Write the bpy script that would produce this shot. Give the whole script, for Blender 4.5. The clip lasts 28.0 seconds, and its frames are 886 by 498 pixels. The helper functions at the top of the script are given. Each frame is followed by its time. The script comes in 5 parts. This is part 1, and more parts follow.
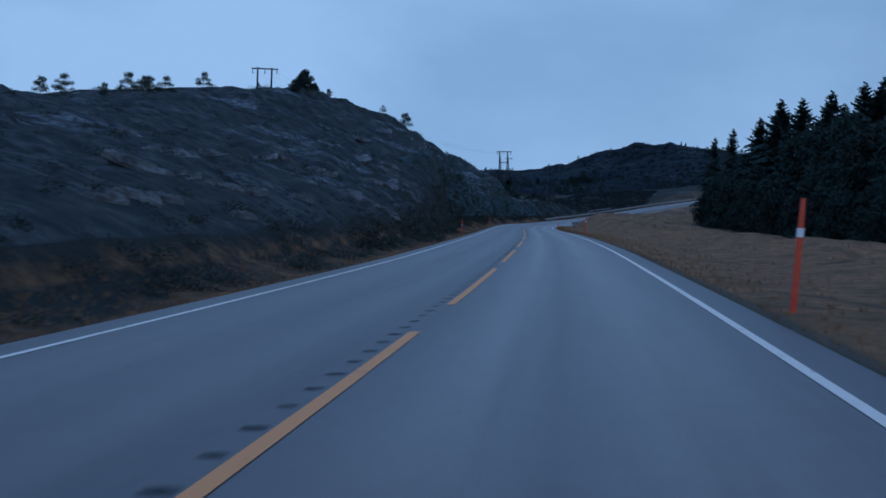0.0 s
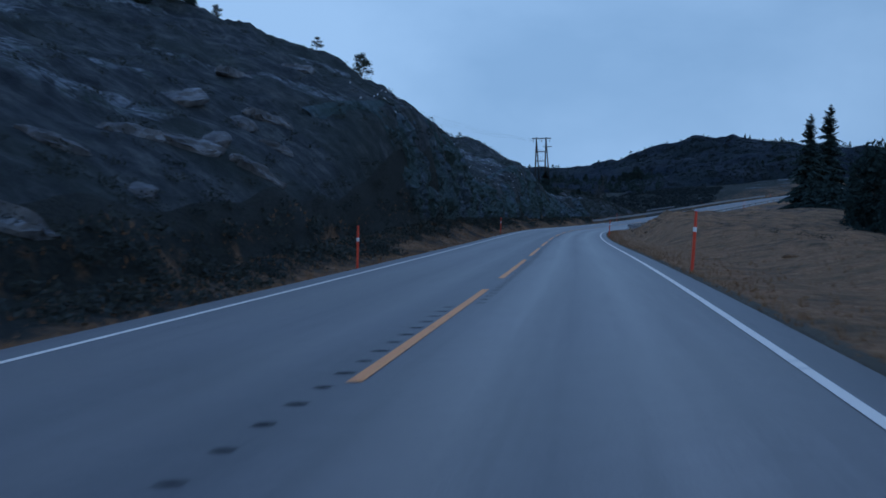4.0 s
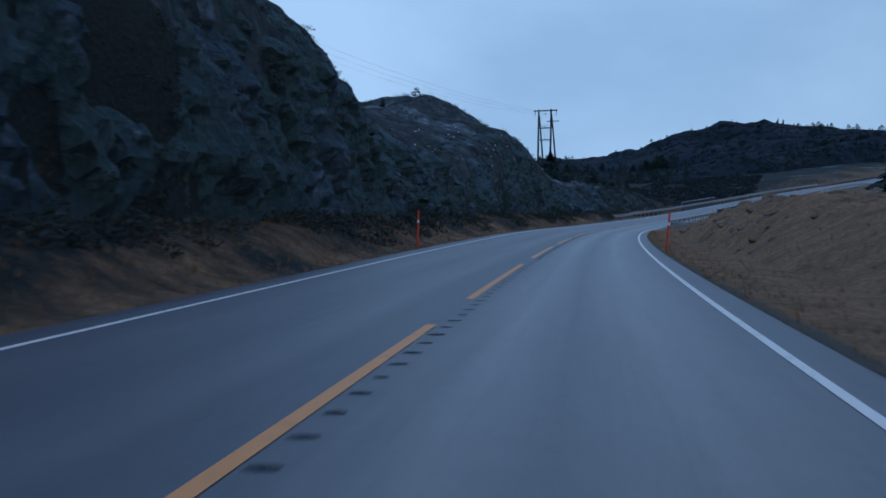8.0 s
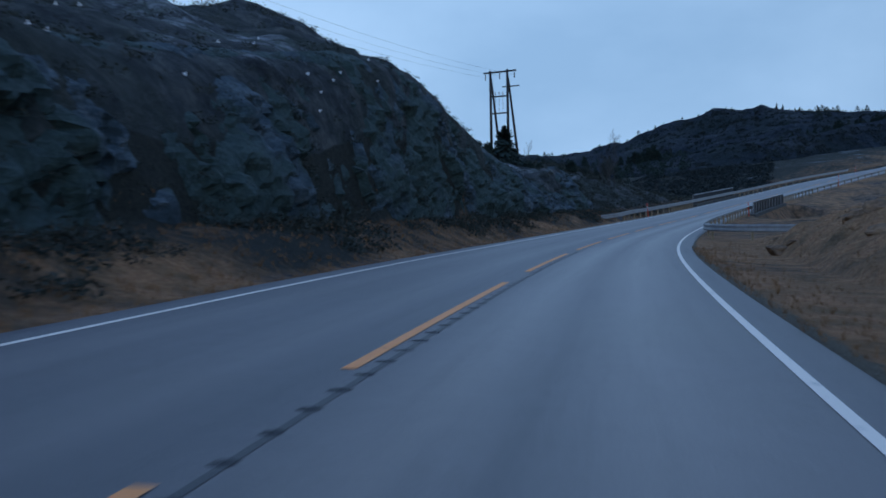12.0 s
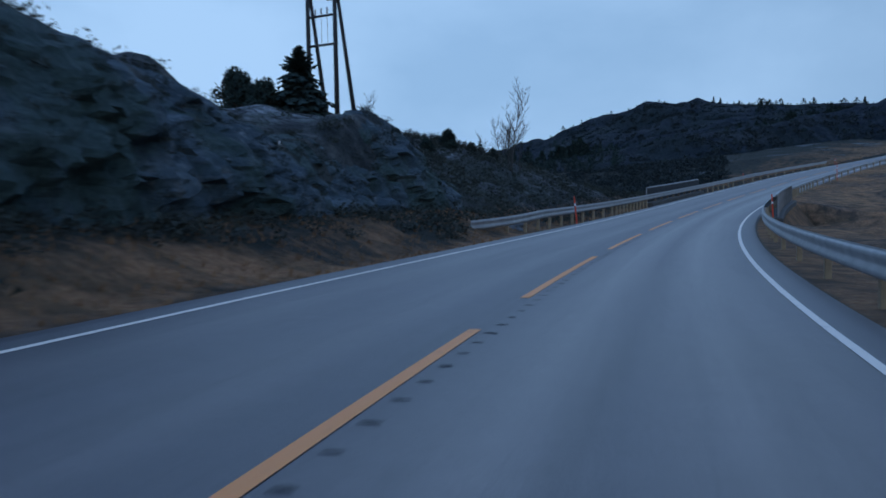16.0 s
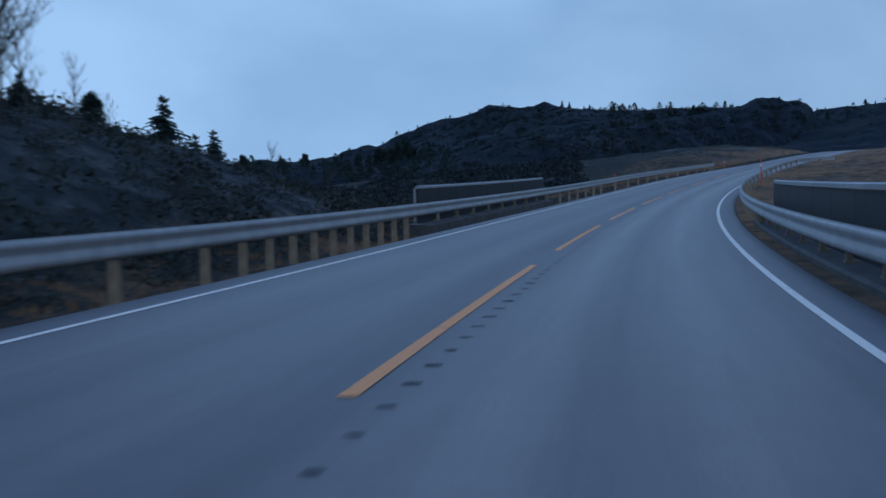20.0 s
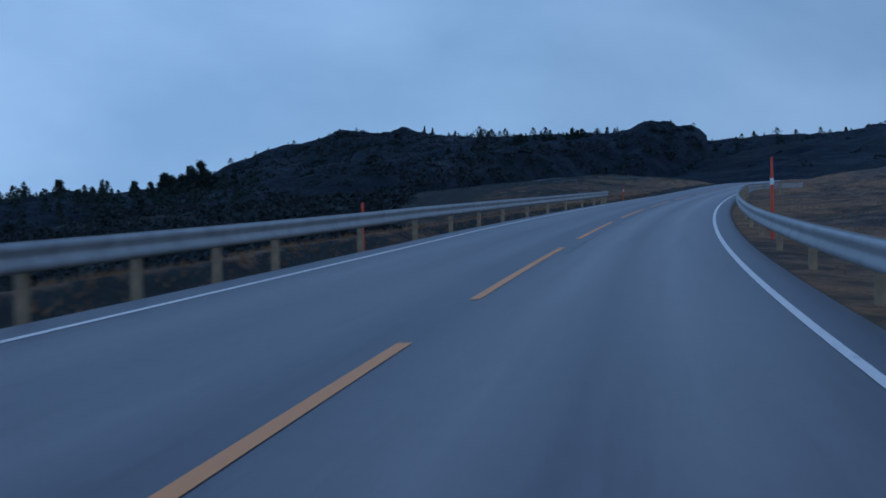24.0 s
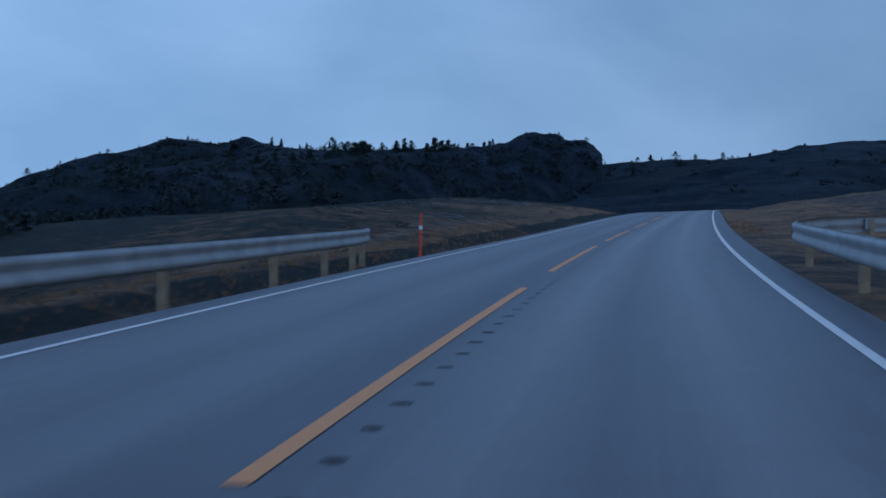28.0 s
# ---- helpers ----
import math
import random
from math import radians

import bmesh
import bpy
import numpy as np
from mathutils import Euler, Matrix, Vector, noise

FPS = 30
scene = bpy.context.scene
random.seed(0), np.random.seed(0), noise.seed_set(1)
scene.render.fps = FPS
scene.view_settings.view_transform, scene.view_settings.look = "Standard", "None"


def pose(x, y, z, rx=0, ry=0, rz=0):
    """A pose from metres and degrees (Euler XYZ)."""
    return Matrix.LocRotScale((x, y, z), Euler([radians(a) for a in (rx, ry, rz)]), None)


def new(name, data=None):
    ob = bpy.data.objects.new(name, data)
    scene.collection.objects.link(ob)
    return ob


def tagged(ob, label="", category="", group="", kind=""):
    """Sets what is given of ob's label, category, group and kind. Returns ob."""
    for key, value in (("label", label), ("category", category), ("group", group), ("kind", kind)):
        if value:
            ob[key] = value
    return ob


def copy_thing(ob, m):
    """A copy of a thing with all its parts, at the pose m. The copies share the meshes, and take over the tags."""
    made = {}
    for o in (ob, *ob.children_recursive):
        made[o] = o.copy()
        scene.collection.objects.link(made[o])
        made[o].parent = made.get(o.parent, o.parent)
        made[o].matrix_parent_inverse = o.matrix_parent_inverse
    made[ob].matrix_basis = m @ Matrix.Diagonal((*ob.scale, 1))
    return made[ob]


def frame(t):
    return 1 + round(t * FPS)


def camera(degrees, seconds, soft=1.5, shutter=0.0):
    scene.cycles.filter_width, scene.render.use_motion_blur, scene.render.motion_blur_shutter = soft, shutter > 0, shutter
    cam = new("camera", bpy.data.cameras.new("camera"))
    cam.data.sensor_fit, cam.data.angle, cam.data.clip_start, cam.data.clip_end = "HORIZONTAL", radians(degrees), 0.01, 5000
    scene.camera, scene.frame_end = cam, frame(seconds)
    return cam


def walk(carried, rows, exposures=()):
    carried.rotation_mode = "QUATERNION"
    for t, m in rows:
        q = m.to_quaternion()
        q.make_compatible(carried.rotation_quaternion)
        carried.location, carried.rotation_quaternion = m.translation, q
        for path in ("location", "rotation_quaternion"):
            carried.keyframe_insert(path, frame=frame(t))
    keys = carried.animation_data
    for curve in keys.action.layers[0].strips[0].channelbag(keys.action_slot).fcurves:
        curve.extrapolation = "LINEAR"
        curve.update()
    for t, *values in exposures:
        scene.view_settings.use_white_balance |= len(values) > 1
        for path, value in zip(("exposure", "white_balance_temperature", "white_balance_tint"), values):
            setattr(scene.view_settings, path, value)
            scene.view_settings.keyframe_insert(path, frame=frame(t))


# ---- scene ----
# ---------------------------------------------------------------- camera
cam = camera(45.65, 28.0, soft=1.65, shutter=0.4)
PATH = [
    (0.0, 1.263, -9.323, 1.311, 86.624, -2.096, 6.484),
    (0.5, 1.380, -4.115, 1.183, 86.701, -2.072, 6.636),
    (1.0, 1.462, 1.093, 1.053, 86.710, -2.037, 6.754),
    (1.5, 1.507, 6.282, 0.926, 86.725, -1.997, 7.041),
    (2.0, 1.508, 11.490, 0.801, 86.610, -1.955, 7.543),
    (2.5, 1.458, 16.753, 0.674, 86.652, -1.653, 8.038),
    (3.0, 1.373, 22.024, 0.545, 86.637, -1.402, 8.461),
    (3.5, 1.264, 27.254, 0.408, 86.687, -1.420, 8.903),
    (4.0, 1.140, 32.556, 0.267, 86.673, -1.453, 9.202),
    (4.5, 1.001, 37.913, 0.122, 86.617, -1.527, 9.301),
    (5.0, 0.856, 43.250, -0.026, 86.549, -1.600, 9.297),
    (5.5, 0.717, 48.493, -0.173, 86.500, -1.634, 9.291),
    (6.0, 0.574, 53.694, -0.321, 86.574, -1.397, 9.203),
    (6.5, 0.415, 58.834, -0.469, 86.442, -1.349, 9.339),
    (7.0, 0.236, 63.972, -0.619, 86.509, -1.113, 9.632),
    (7.5, 0.024, 69.179, -0.774, 86.548, -0.887, 9.931),
    (8.0, -0.197, 74.420, -0.930, 86.541, -0.741, 10.037),
    (8.5, -0.398, 79.644, -1.082, 86.696, -0.342, 10.046),
    (9.0, -0.571, 84.895, -1.229, 86.706, -0.218, 9.945),
    (9.5, -0.709, 90.189, -1.372, 86.702, 0.114, 9.953),
    (10.0, -0.807, 95.497, -1.512, 86.755, 0.386, 9.901),
    (10.5, -0.865, 100.798, -1.650, 86.756, 0.538, 9.868),
    (11.0, -0.890, 106.062, -1.787, 86.804, 0.598, 9.567),
    (11.5, -0.895, 111.227, -1.923, 86.786, 0.874, 9.284),
    (12.0, -0.881, 116.370, -2.058, 86.897, 1.156, 9.226),
    (12.5, -0.844, 121.563, -2.192, 86.861, 1.159, 9.036),
    (13.0, -0.791, 126.875, -2.326, 86.877, 1.106, 8.834),
    (13.5, -0.735, 132.378, -2.467, 86.868, 0.988, 8.489),
    (14.0, -0.653, 137.921, -2.610, 86.861, 0.870, 8.020),
    (14.5, -0.520, 143.352, -2.752, 86.884, 0.817, 7.448),
    (15.0, -0.318, 148.683, -2.889, 87.022, 0.777, 6.872),
    (15.5, -0.034, 153.992, -3.011, 86.979, 0.948, 6.211),
    (16.0, 0.342, 159.267, -3.118, 87.073, 1.137, 5.290),
    (16.5, 0.814, 164.478, -3.209, 87.041, 1.183, 4.462),
    (17.0, 1.373, 169.669, -3.285, 87.082, 1.208, 3.572),
    (17.5, 1.992, 174.854, -3.343, 87.117, 1.194, 2.585),
    (18.0, 2.716, 180.089, -3.387, 87.146, 1.203, 1.589),
    (18.5, 3.528, 185.302, -3.416, 87.289, 1.153, 0.604),
    (19.0, 4.444, 190.533, -3.430, 87.445, 1.131, -0.540),
    (19.5, 5.482, 195.811, -3.429, 87.622, 0.998, -1.600),
    (20.0, 6.615, 201.074, -3.405, 87.696, 1.030, -2.699),
    (20.5, 7.798, 206.230, -3.356, 88.038, 1.201, -3.366),
    (21.0, 9.066, 211.372, -3.281, 88.343, 1.469, -4.069),
    (21.5, 10.421, 216.508, -3.182, 88.669, 1.354, -4.824),
    (22.0, 11.832, 221.608, -3.061, 88.913, 1.299, -5.667),
    (22.5, 13.293, 226.697, -2.926, 89.061, 1.178, -6.639),
    (23.0, 14.827, 231.817, -2.772, 89.181, 1.056, -7.596),
    (23.5, 16.465, 237.004, -2.599, 89.344, 1.001, -8.393),
    (24.0, 18.196, 242.213, -2.407, 89.532, 0.899, -9.135),
    (24.5, 20.024, 247.415, -2.195, 89.758, 1.210, -9.731),
    (25.0, 21.907, 252.557, -1.965, 89.902, 1.473, -10.421),
    (25.5, 23.795, 257.577, -1.721, 90.035, 1.131, -10.996),
    (26.0, 25.722, 262.522, -1.460, 90.252, 0.895, -11.869),
    (26.5, 27.715, 267.421, -1.179, 90.327, 0.793, -12.655),
    (27.0, 29.755, 272.232, -0.889, 90.630, 0.645, -13.528),
    (27.5, 31.812, 276.903, -0.603, 90.667, 0.282, -14.213),
    (28.0, 33.914, 281.501, -0.316, 90.791, -0.076, -15.048),
]
LIGHT_METER = [(0.0, 0.0, 6350, 10), (3.0, 0.05, 6400, 10), (7.0, 0.22, 6800, 10), (9.0, 0.30, 6950, 10), (16.0, 0.32, 6950, 10), (19.0, 0.25, 6800, 10),
               (22.0, 0.08, 6400, 10), (24.0, 0.0, 6300, 10), (28.0, 0.0, 6300, 10)]
walk(cam, [(r[0], pose(*r[1:])) for r in PATH], LIGHT_METER)

# ---------------------------------------------------------------- sky and light
SUN_EL, SUN_ROT = 14.0, 160.0
world = bpy.data.worlds.new("dusk_sky")
scene.world = world
world.use_nodes = True
wn, wl = world.node_tree.nodes, world.node_tree.links
wn.clear()
w_out = wn.new("ShaderNodeOutputWorld")
w_bg = wn.new("ShaderNodeBackground")
w_sky = wn.new("ShaderNodeTexSky")
w_sky.sky_type = "NISHITA"
w_sky.sun_disc = False
w_sky.sun_elevation = radians(SUN_EL)
w_sky.sun_rotation = radians(SUN_ROT)
w_sky.air_density, w_sky.dust_density, w_sky.ozone_density = 1.0, 2.0, 4.0
w_co = wn.new("ShaderNodeTexCoord")
w_map = wn.new("ShaderNodeMapping")
w_map.inputs["Scale"].default_value = (1.0, 1.0, 1.8)
w_noise = wn.new("ShaderNodeTexNoise")
w_noise.inputs["Scale"].default_value = 2.8
w_noise.inputs["Detail"].default_value = 6.0
w_noise.inputs["Roughness"].default_value = 0.52
w_noise.inputs["Distortion"].default_value = 0.2
w_ramp = wn.new("ShaderNodeValToRGB")
w_ramp.color_ramp.elements[0].position = 0.36
w_ramp.color_ramp.elements[0].color = (2.2, 4.0, 6.8, 1)
w_ramp.color_ramp.elements[1].position = 0.64
w_ramp.color_ramp.elements[1].color = (3.1, 5.2, 8.4, 1)
w_mix = wn.new("ShaderNodeMixRGB")
w_mix.inputs[0].default_value = 0.97
wl.new(w_co.outputs["Generated"], w_map.inputs["Vector"])
wl.new(w_map.outputs["Vector"], w_noise.inputs["Vector"])
wl.new(w_noise.outputs["Fac"], w_ramp.inputs["Fac"])
w_sep = wn.new("ShaderNodeSeparateXYZ")
w_up = wn.new("ShaderNodeMapRange")
w_up.interpolation_type = "SMOOTHSTEP"
w_up.inputs["From Min"].default_value, w_up.inputs["From Max"].default_value = 0.15, 0.9
w_deep = wn.new("ShaderNodeMixRGB")
w_deep.inputs[2].default_value = (1.65, 3.6, 8.5, 1)
w_east = wn.new("ShaderNodeMapRange")
w_east.interpolation_type = "SMOOTHSTEP"
w_east.inputs["From Min"].default_value, w_east.inputs["From Max"].default_value = -0.15, 0.75
w_east.inputs["To Min"].default_value, w_east.inputs["To Max"].default_value = 0.98, 0.72
w_tone = wn.new("ShaderNodeVectorMath")
w_tone.operation = "SCALE"
wl.new(w_co.outputs["Generated"], w_sep.inputs[0])
wl.new(w_sep.outputs["X"], w_east.inputs["Value"])
wl.new(w_east.outputs["Result"], w_tone.inputs["Scale"])
wl.new(w_sep.outputs["Z"], w_up.inputs["Value"])
wl.new(w_up.outputs["Result"], w_deep.inputs[0])
wl.new(w_ramp.outputs["Color"], w_deep.inputs[1])
wl.new(w_sky.outputs["Color"], w_mix.inputs[1])
wl.new(w_deep.outputs["Color"], w_mix.inputs[2])
wl.new(w_mix.outputs["Color"], w_tone.inputs[0])
wl.new(w_tone.outputs["Vector"], w_bg.inputs["Color"])
w_bg.inputs["Strength"].default_value = 0.1
wl.new(w_bg.outputs["Background"], w_out.inputs["Surface"])

sun_data = bpy.data.lights.new("sun", "SUN")
sun_data.energy, sun_data.angle, sun_data.color = 0.12, radians(30), (1.0, 0.93, 0.85)
sun = new("sun", sun_data)
sun.matrix_world = pose(0, 0, 60, 90 - SUN_EL, 0, 180 - SUN_ROT)


# ---------------------------------------------------------------- materials
def node_mat(name, rough=0.8, metal=0.0, spec=0.5):
    m = bpy.data.materials.new(name)
    m.use_nodes = True
    n, l = m.node_tree.nodes, m.node_tree.links
    b = n["Principled BSDF"]
    b.inputs["Roughness"].default_value = rough
    b.inputs["Metallic"].default_value = metal
    b.inputs["Specular IOR Level"].default_value = spec
    return m, n, l, b


def tex(n, l, scale, detail=4.0, rough=0.55, stretch=None, coord="Object"):
    co = n.new("ShaderNodeTexCoord")
    t = n.new("ShaderNodeTexNoise")
    t.inputs["Scale"].default_value = scale
    t.inputs["Detail"].default_value = detail
    t.inputs["Roughness"].default_value = rough
    src = co.outputs[coord]
    if stretch:
        mp = n.new("ShaderNodeMapping")
        mp.inputs["Scale"].default_value = stretch
        l.new(src, mp.inputs["Vector"])
        src = mp.outputs["Vector"]
    l.new(src, t.inputs["Vector"])
    return t.outputs["Fac"]


def ramp(n, l, fac, stops):
    r = n.new("ShaderNodeValToRGB")
    e = r.color_ramp.elements
    while len(e) < len(stops):
        e.new(0.5)
    for k, (p, c) in enumerate(stops):
        e[k].position = p
        e[k].color = (*c, 1) if len(c) == 3 else c
    l.new(fac, r.inputs["Fac"])
    return r.outputs["Color"]


def mix(n, l, fac, a, b, mode="MIX"):
    x = n.new("ShaderNodeMixRGB")
    x.blend_type = mode
    for k, v in enumerate((fac, a, b)):
        if isinstance(v, (int, float)):
            x.inputs[k].default_value = v
        elif isinstance(v, tuple):
            x.inputs[k].default_value = (*v, 1)
        else:
            l.new(v, x.inputs[k])
    return x.outputs["Color"]


def bump(n, l, b, height, strength=0.4, dist=0.05):
    x = n.new("ShaderNodeBump")
    x.inputs["Strength"].default_value = strength
    x.inputs["Distance"].default_value = dist
    l.new(height, x.inputs["Height"])
    l.new(x.outputs["Normal"], b.inputs["Normal"])


def simple(name, c1, c2, scale=6.0, rough=0.8, metal=0.0, bstr=0.3, bdist=0.01, spec=0.5, rnd=0.0):
    m, n, l, b = node_mat(name, rough, metal, spec)
    f = tex(n, l, scale)
    col = ramp(n, l, f, [(0.3, c1), (0.7, c2)])
    if rnd:
        info = n.new("ShaderNodeObjectInfo")
        col = mix(n, l, rnd, col, ramp(n, l, info.outputs["Random"], [(0, (0.35, 0.35, 0.35)), (1, (1, 1, 1))]), "MULTIPLY")
    l.new(col, b.inputs["Base Color"])
    bump(n, l, b, tex(n, l, scale * 6), bstr, bdist)
    return m


def attr(n, name):
    a = n.new("ShaderNodeAttribute")
    a.attribute_name = name
    return a.outputs["Fac"]


def asphalt_material():
    m, n, l, b = node_mat("asphalt", 0.5, 0.0, 0.6)
    track_glow = attr(n, "lane")
    grain = tex(n, l, 90.0, 3.0, 0.6)
    mid = tex(n, l, 3.5, 6.0, 0.7)
    patch = tex(n, l, 0.22, 5.0, 0.6)
    col = ramp(n, l, grain, [(0.25, (0.070, 0.060, 0.060)), (0.6, (0.140, 0.121, 0.120)), (0.8, (0.235, 0.204, 0.200))])
    col = mix(n, l, 0.7, col, ramp(n, l, patch, [(0.3, (0.55, 0.55, 0.55)), (0.7, (1, 1, 1))]), "MULTIPLY")
    col = mix(n, l, 0.45, col, ramp(n, l, mid, [(0.3, (0.6, 0.6, 0.6)), (0.7, (1, 1, 1))]), "MULTIPLY")
    lay = n.new("ShaderNodeCombineXYZ")
    l.new(attr(n, "across"), lay.inputs["X"])
    l.new(attr(n, "length"), lay.inputs["Y"])
    grains = n.new("ShaderNodeTexNoise")
    grains.inputs["Scale"].default_value, grains.inputs["Detail"].default_value, grains.inputs["Roughness"].default_value = 1.0, 6.0, 0.65
    l.new(lay.outputs["Vector"], grains.inputs["Vector"])
    streak = grains.outputs["Fac"]
    col = mix(n, l, 0.8, col, ramp(n, l, streak, [(0.32, (0.58, 0.58, 0.60)), (0.52, (0.95, 0.95, 0.95)), (0.75, (1.0, 1.0, 1.0))]), "MULTIPLY")
    # worn tracks are paler; their warm tint is headlight glow put into the colour
    col = mix(n, l, track_glow, col, mix(n, l, 1.0, col, (2.0, 1.86, 1.70), "MULTIPLY"))
    l.new(col, b.inputs["Base Color"])
    r = n.new("ShaderNodeMapRange")
    r.inputs["To Min"].default_value, r.inputs["To Max"].default_value = 0.41, 0.54
    l.new(patch, r.inputs["Value"])
    worn = n.new("ShaderNodeMath")
    worn.operation = "MULTIPLY_ADD"
    worn.inputs[1].default_value = -0.10
    l.new(track_glow, worn.inputs[0])
    l.new(r.outputs["Result"], worn.inputs[2])
    l.new(worn.outputs[0], b.inputs["Roughness"])
    bump(n, l, b, grain, 0.5, 0.006)
    return m


def paint_material(name, col, dirt):
    m, n, l, b = node_mat(name, 0.55)
    w = tex(n, l, 5.0, 6.0, 0.7)
    c = ramp(n, l, w, [(0.28, dirt), (0.42, col), (1.0, col)])
    l.new(mix(n, l, 0.4, c, ramp(n, l, tex(n, l, 60.0), [(0.3, (0.75, 0.75, 0.75)), (0.7, (1, 1, 1))]), "MULTIPLY"), b.inputs["Base Color"])
    bump(n, l, b, tex(n, l, 120.0), 0.4, 0.004)
    return m


def ground_material():
    m, n, l, b = node_mat("heath_ground", 0.92, 0.0, 0.25)
    big = tex(n, l, 0.16, 6.0, 0.6)
    mid = tex(n, l, 1.1, 6.0, 0.65)
    fine = tex(n, l, 9.0, 6.0, 0.7)
    # heath tones are tinted slightly blue, haze painted into the colour
    heath = ramp(n, l, mid, [(0.34, (0.026, 0.032, 0.036)), (0.46, (0.051, 0.060, 0.063)), (0.56, (0.094, 0.102, 0.098)), (0.68, (0.17, 0.172, 0.158))])
    heath = mix(n, l, ramp(n, l, big, [(0.45, (0, 0, 0)), (0.6, (0.55, 0.55, 0.55))]), heath, (0.034, 0.046, 0.029))
    heath = mix(n, l, 0.6, heath, ramp(n, l, fine, [(0.3, (0.35, 0.35, 0.35)), (0.7, (1, 1, 1))]), "MULTIPLY")
    grass = ramp(n, l, fine, [(0.3, (0.22, 0.104, 0.052)), (0.5, (0.46, 0.215, 0.100)), (0.7, (0.60, 0.325, 0.160))])
    grass = mix(n, l, ramp(n, l, mid, [(0.35, (0.65, 0.65, 0.65)), (0.6, (0, 0, 0))]), grass, (0.15, 0.10, 0.045))
    rock = ramp(n, l, tex(n, l, 1.6, 8.0, 0.7, (1.0, 1.0, 2.2)), [(0.38, (0.085, 0.097, 0.104)), (0.5, (0.23, 0.25, 0.26)), (0.63, (0.46, 0.485, 0.50))])
    strata = tex(n, l, 1.0, 7.0, 0.65, (0.55, 0.30, 1.1))
    rock = mix(n, l, 0.85, rock, ramp(n, l, strata, [(0.40, (0.22, 0.22, 0.23)), (0.5, (0.6, 0.6, 0.6)), (0.6, (1.0, 1.0, 1.0))]), "MULTIPLY")
    co = n.new("ShaderNodeTexCoord")
    mp = n.new("ShaderNodeMapping")
    mp.inputs["Scale"].default_value = (0.75, 0.75, 0.5)
    mp.inputs["Rotation"].default_value = (0.5, 0.35, 0.2)
    crack = n.new("ShaderNodeTexVoronoi")
    crack.feature = "DISTANCE_TO_EDGE"
    crack.inputs["Scale"].default_value = 1.0
    warp = n.new("ShaderNodeMixRGB")
    warp.blend_type = "ADD"
    warp.inputs[0].default_value = 0.9
    l.new(co.outputs["Object"], mp.inputs["Vector"])
    l.new(mp.outputs["Vector"], warp.inputs[1])
    l.new(tex(n, l, 0.8, 4.0), warp.inputs[2])
    l.new(warp.outputs["Color"], crack.inputs["Vector"])
    joint = ramp(n, l, crack.outputs["Distance"], [(0.0, (0, 0, 0)), (0.05, (1, 1, 1))])
    rock = mix(n, l, 0.75, rock, joint, "MULTIPLY")
    moss = ramp(n, l, mid, [(0.48, (0, 0, 0)), (0.62, (0.75, 0.75, 0.75))])
    rock = mix(n, l, moss, rock, (0.062, 0.084, 0.066))
    def edge(fac, noise_out, lo, hi):
        s = n.new("ShaderNodeMath")
        s.operation = "ADD"
        l.new(fac, s.inputs[0])
        k = n.new("ShaderNodeMath")
        k.operation = "MULTIPLY_ADD"
        l.new(noise_out, k.inputs[0])
        k.inputs[1].default_value, k.inputs[2].default_value = 1.2, -0.6
        l.new(k.outputs[0], s.inputs[1])
        return ramp(n, l, s.outputs[0], [(lo, (0, 0, 0)), (hi, (1, 1, 1))])
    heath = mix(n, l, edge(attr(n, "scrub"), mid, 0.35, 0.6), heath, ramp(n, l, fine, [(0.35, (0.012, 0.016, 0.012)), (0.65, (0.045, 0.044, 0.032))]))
    col = mix(n, l, edge(attr(n, "grass"), mid, 0.22, 0.85), heath, grass)
    col = mix(n, l, edge(attr(n, "rock"), mid, 0.42, 0.58), col, rock)
    gravel = ramp(n, l, tex(n, l, 40.0, 4.0, 0.7), [(0.3, (0.10, 0.078, 0.055)), (0.7, (0.24, 0.19, 0.13))])
    col = mix(n, l, edge(attr(n, "gravel"), fine, 0.45, 0.6), col, gravel)
    l.new(col, b.inputs["Base Color"])
    s = n.new("ShaderNodeMath")
    s.operation = "ADD"
    l.new(mid, s.inputs[0])
    l.new(fine, s.inputs[1])
    stone = n.new("ShaderNodeMath")
    stone.operation = "MULTIPLY"
    l.new(edge(attr(n, "rock"), mid, 0.42, 0.58), stone.inputs[0])
    l.new(joint, stone.inputs[1])
    relief = n.new("ShaderNodeMath")
    relief.operation = "MULTIPLY_ADD"
    relief.inputs[1].default_value = 0.7
    l.new(stone.outputs[0], relief.inputs[0])
    l.new(s.outputs[0], relief.inputs[2])
    bump(n, l, b, relief.outputs[0], 0.9, 0.22)
    return m


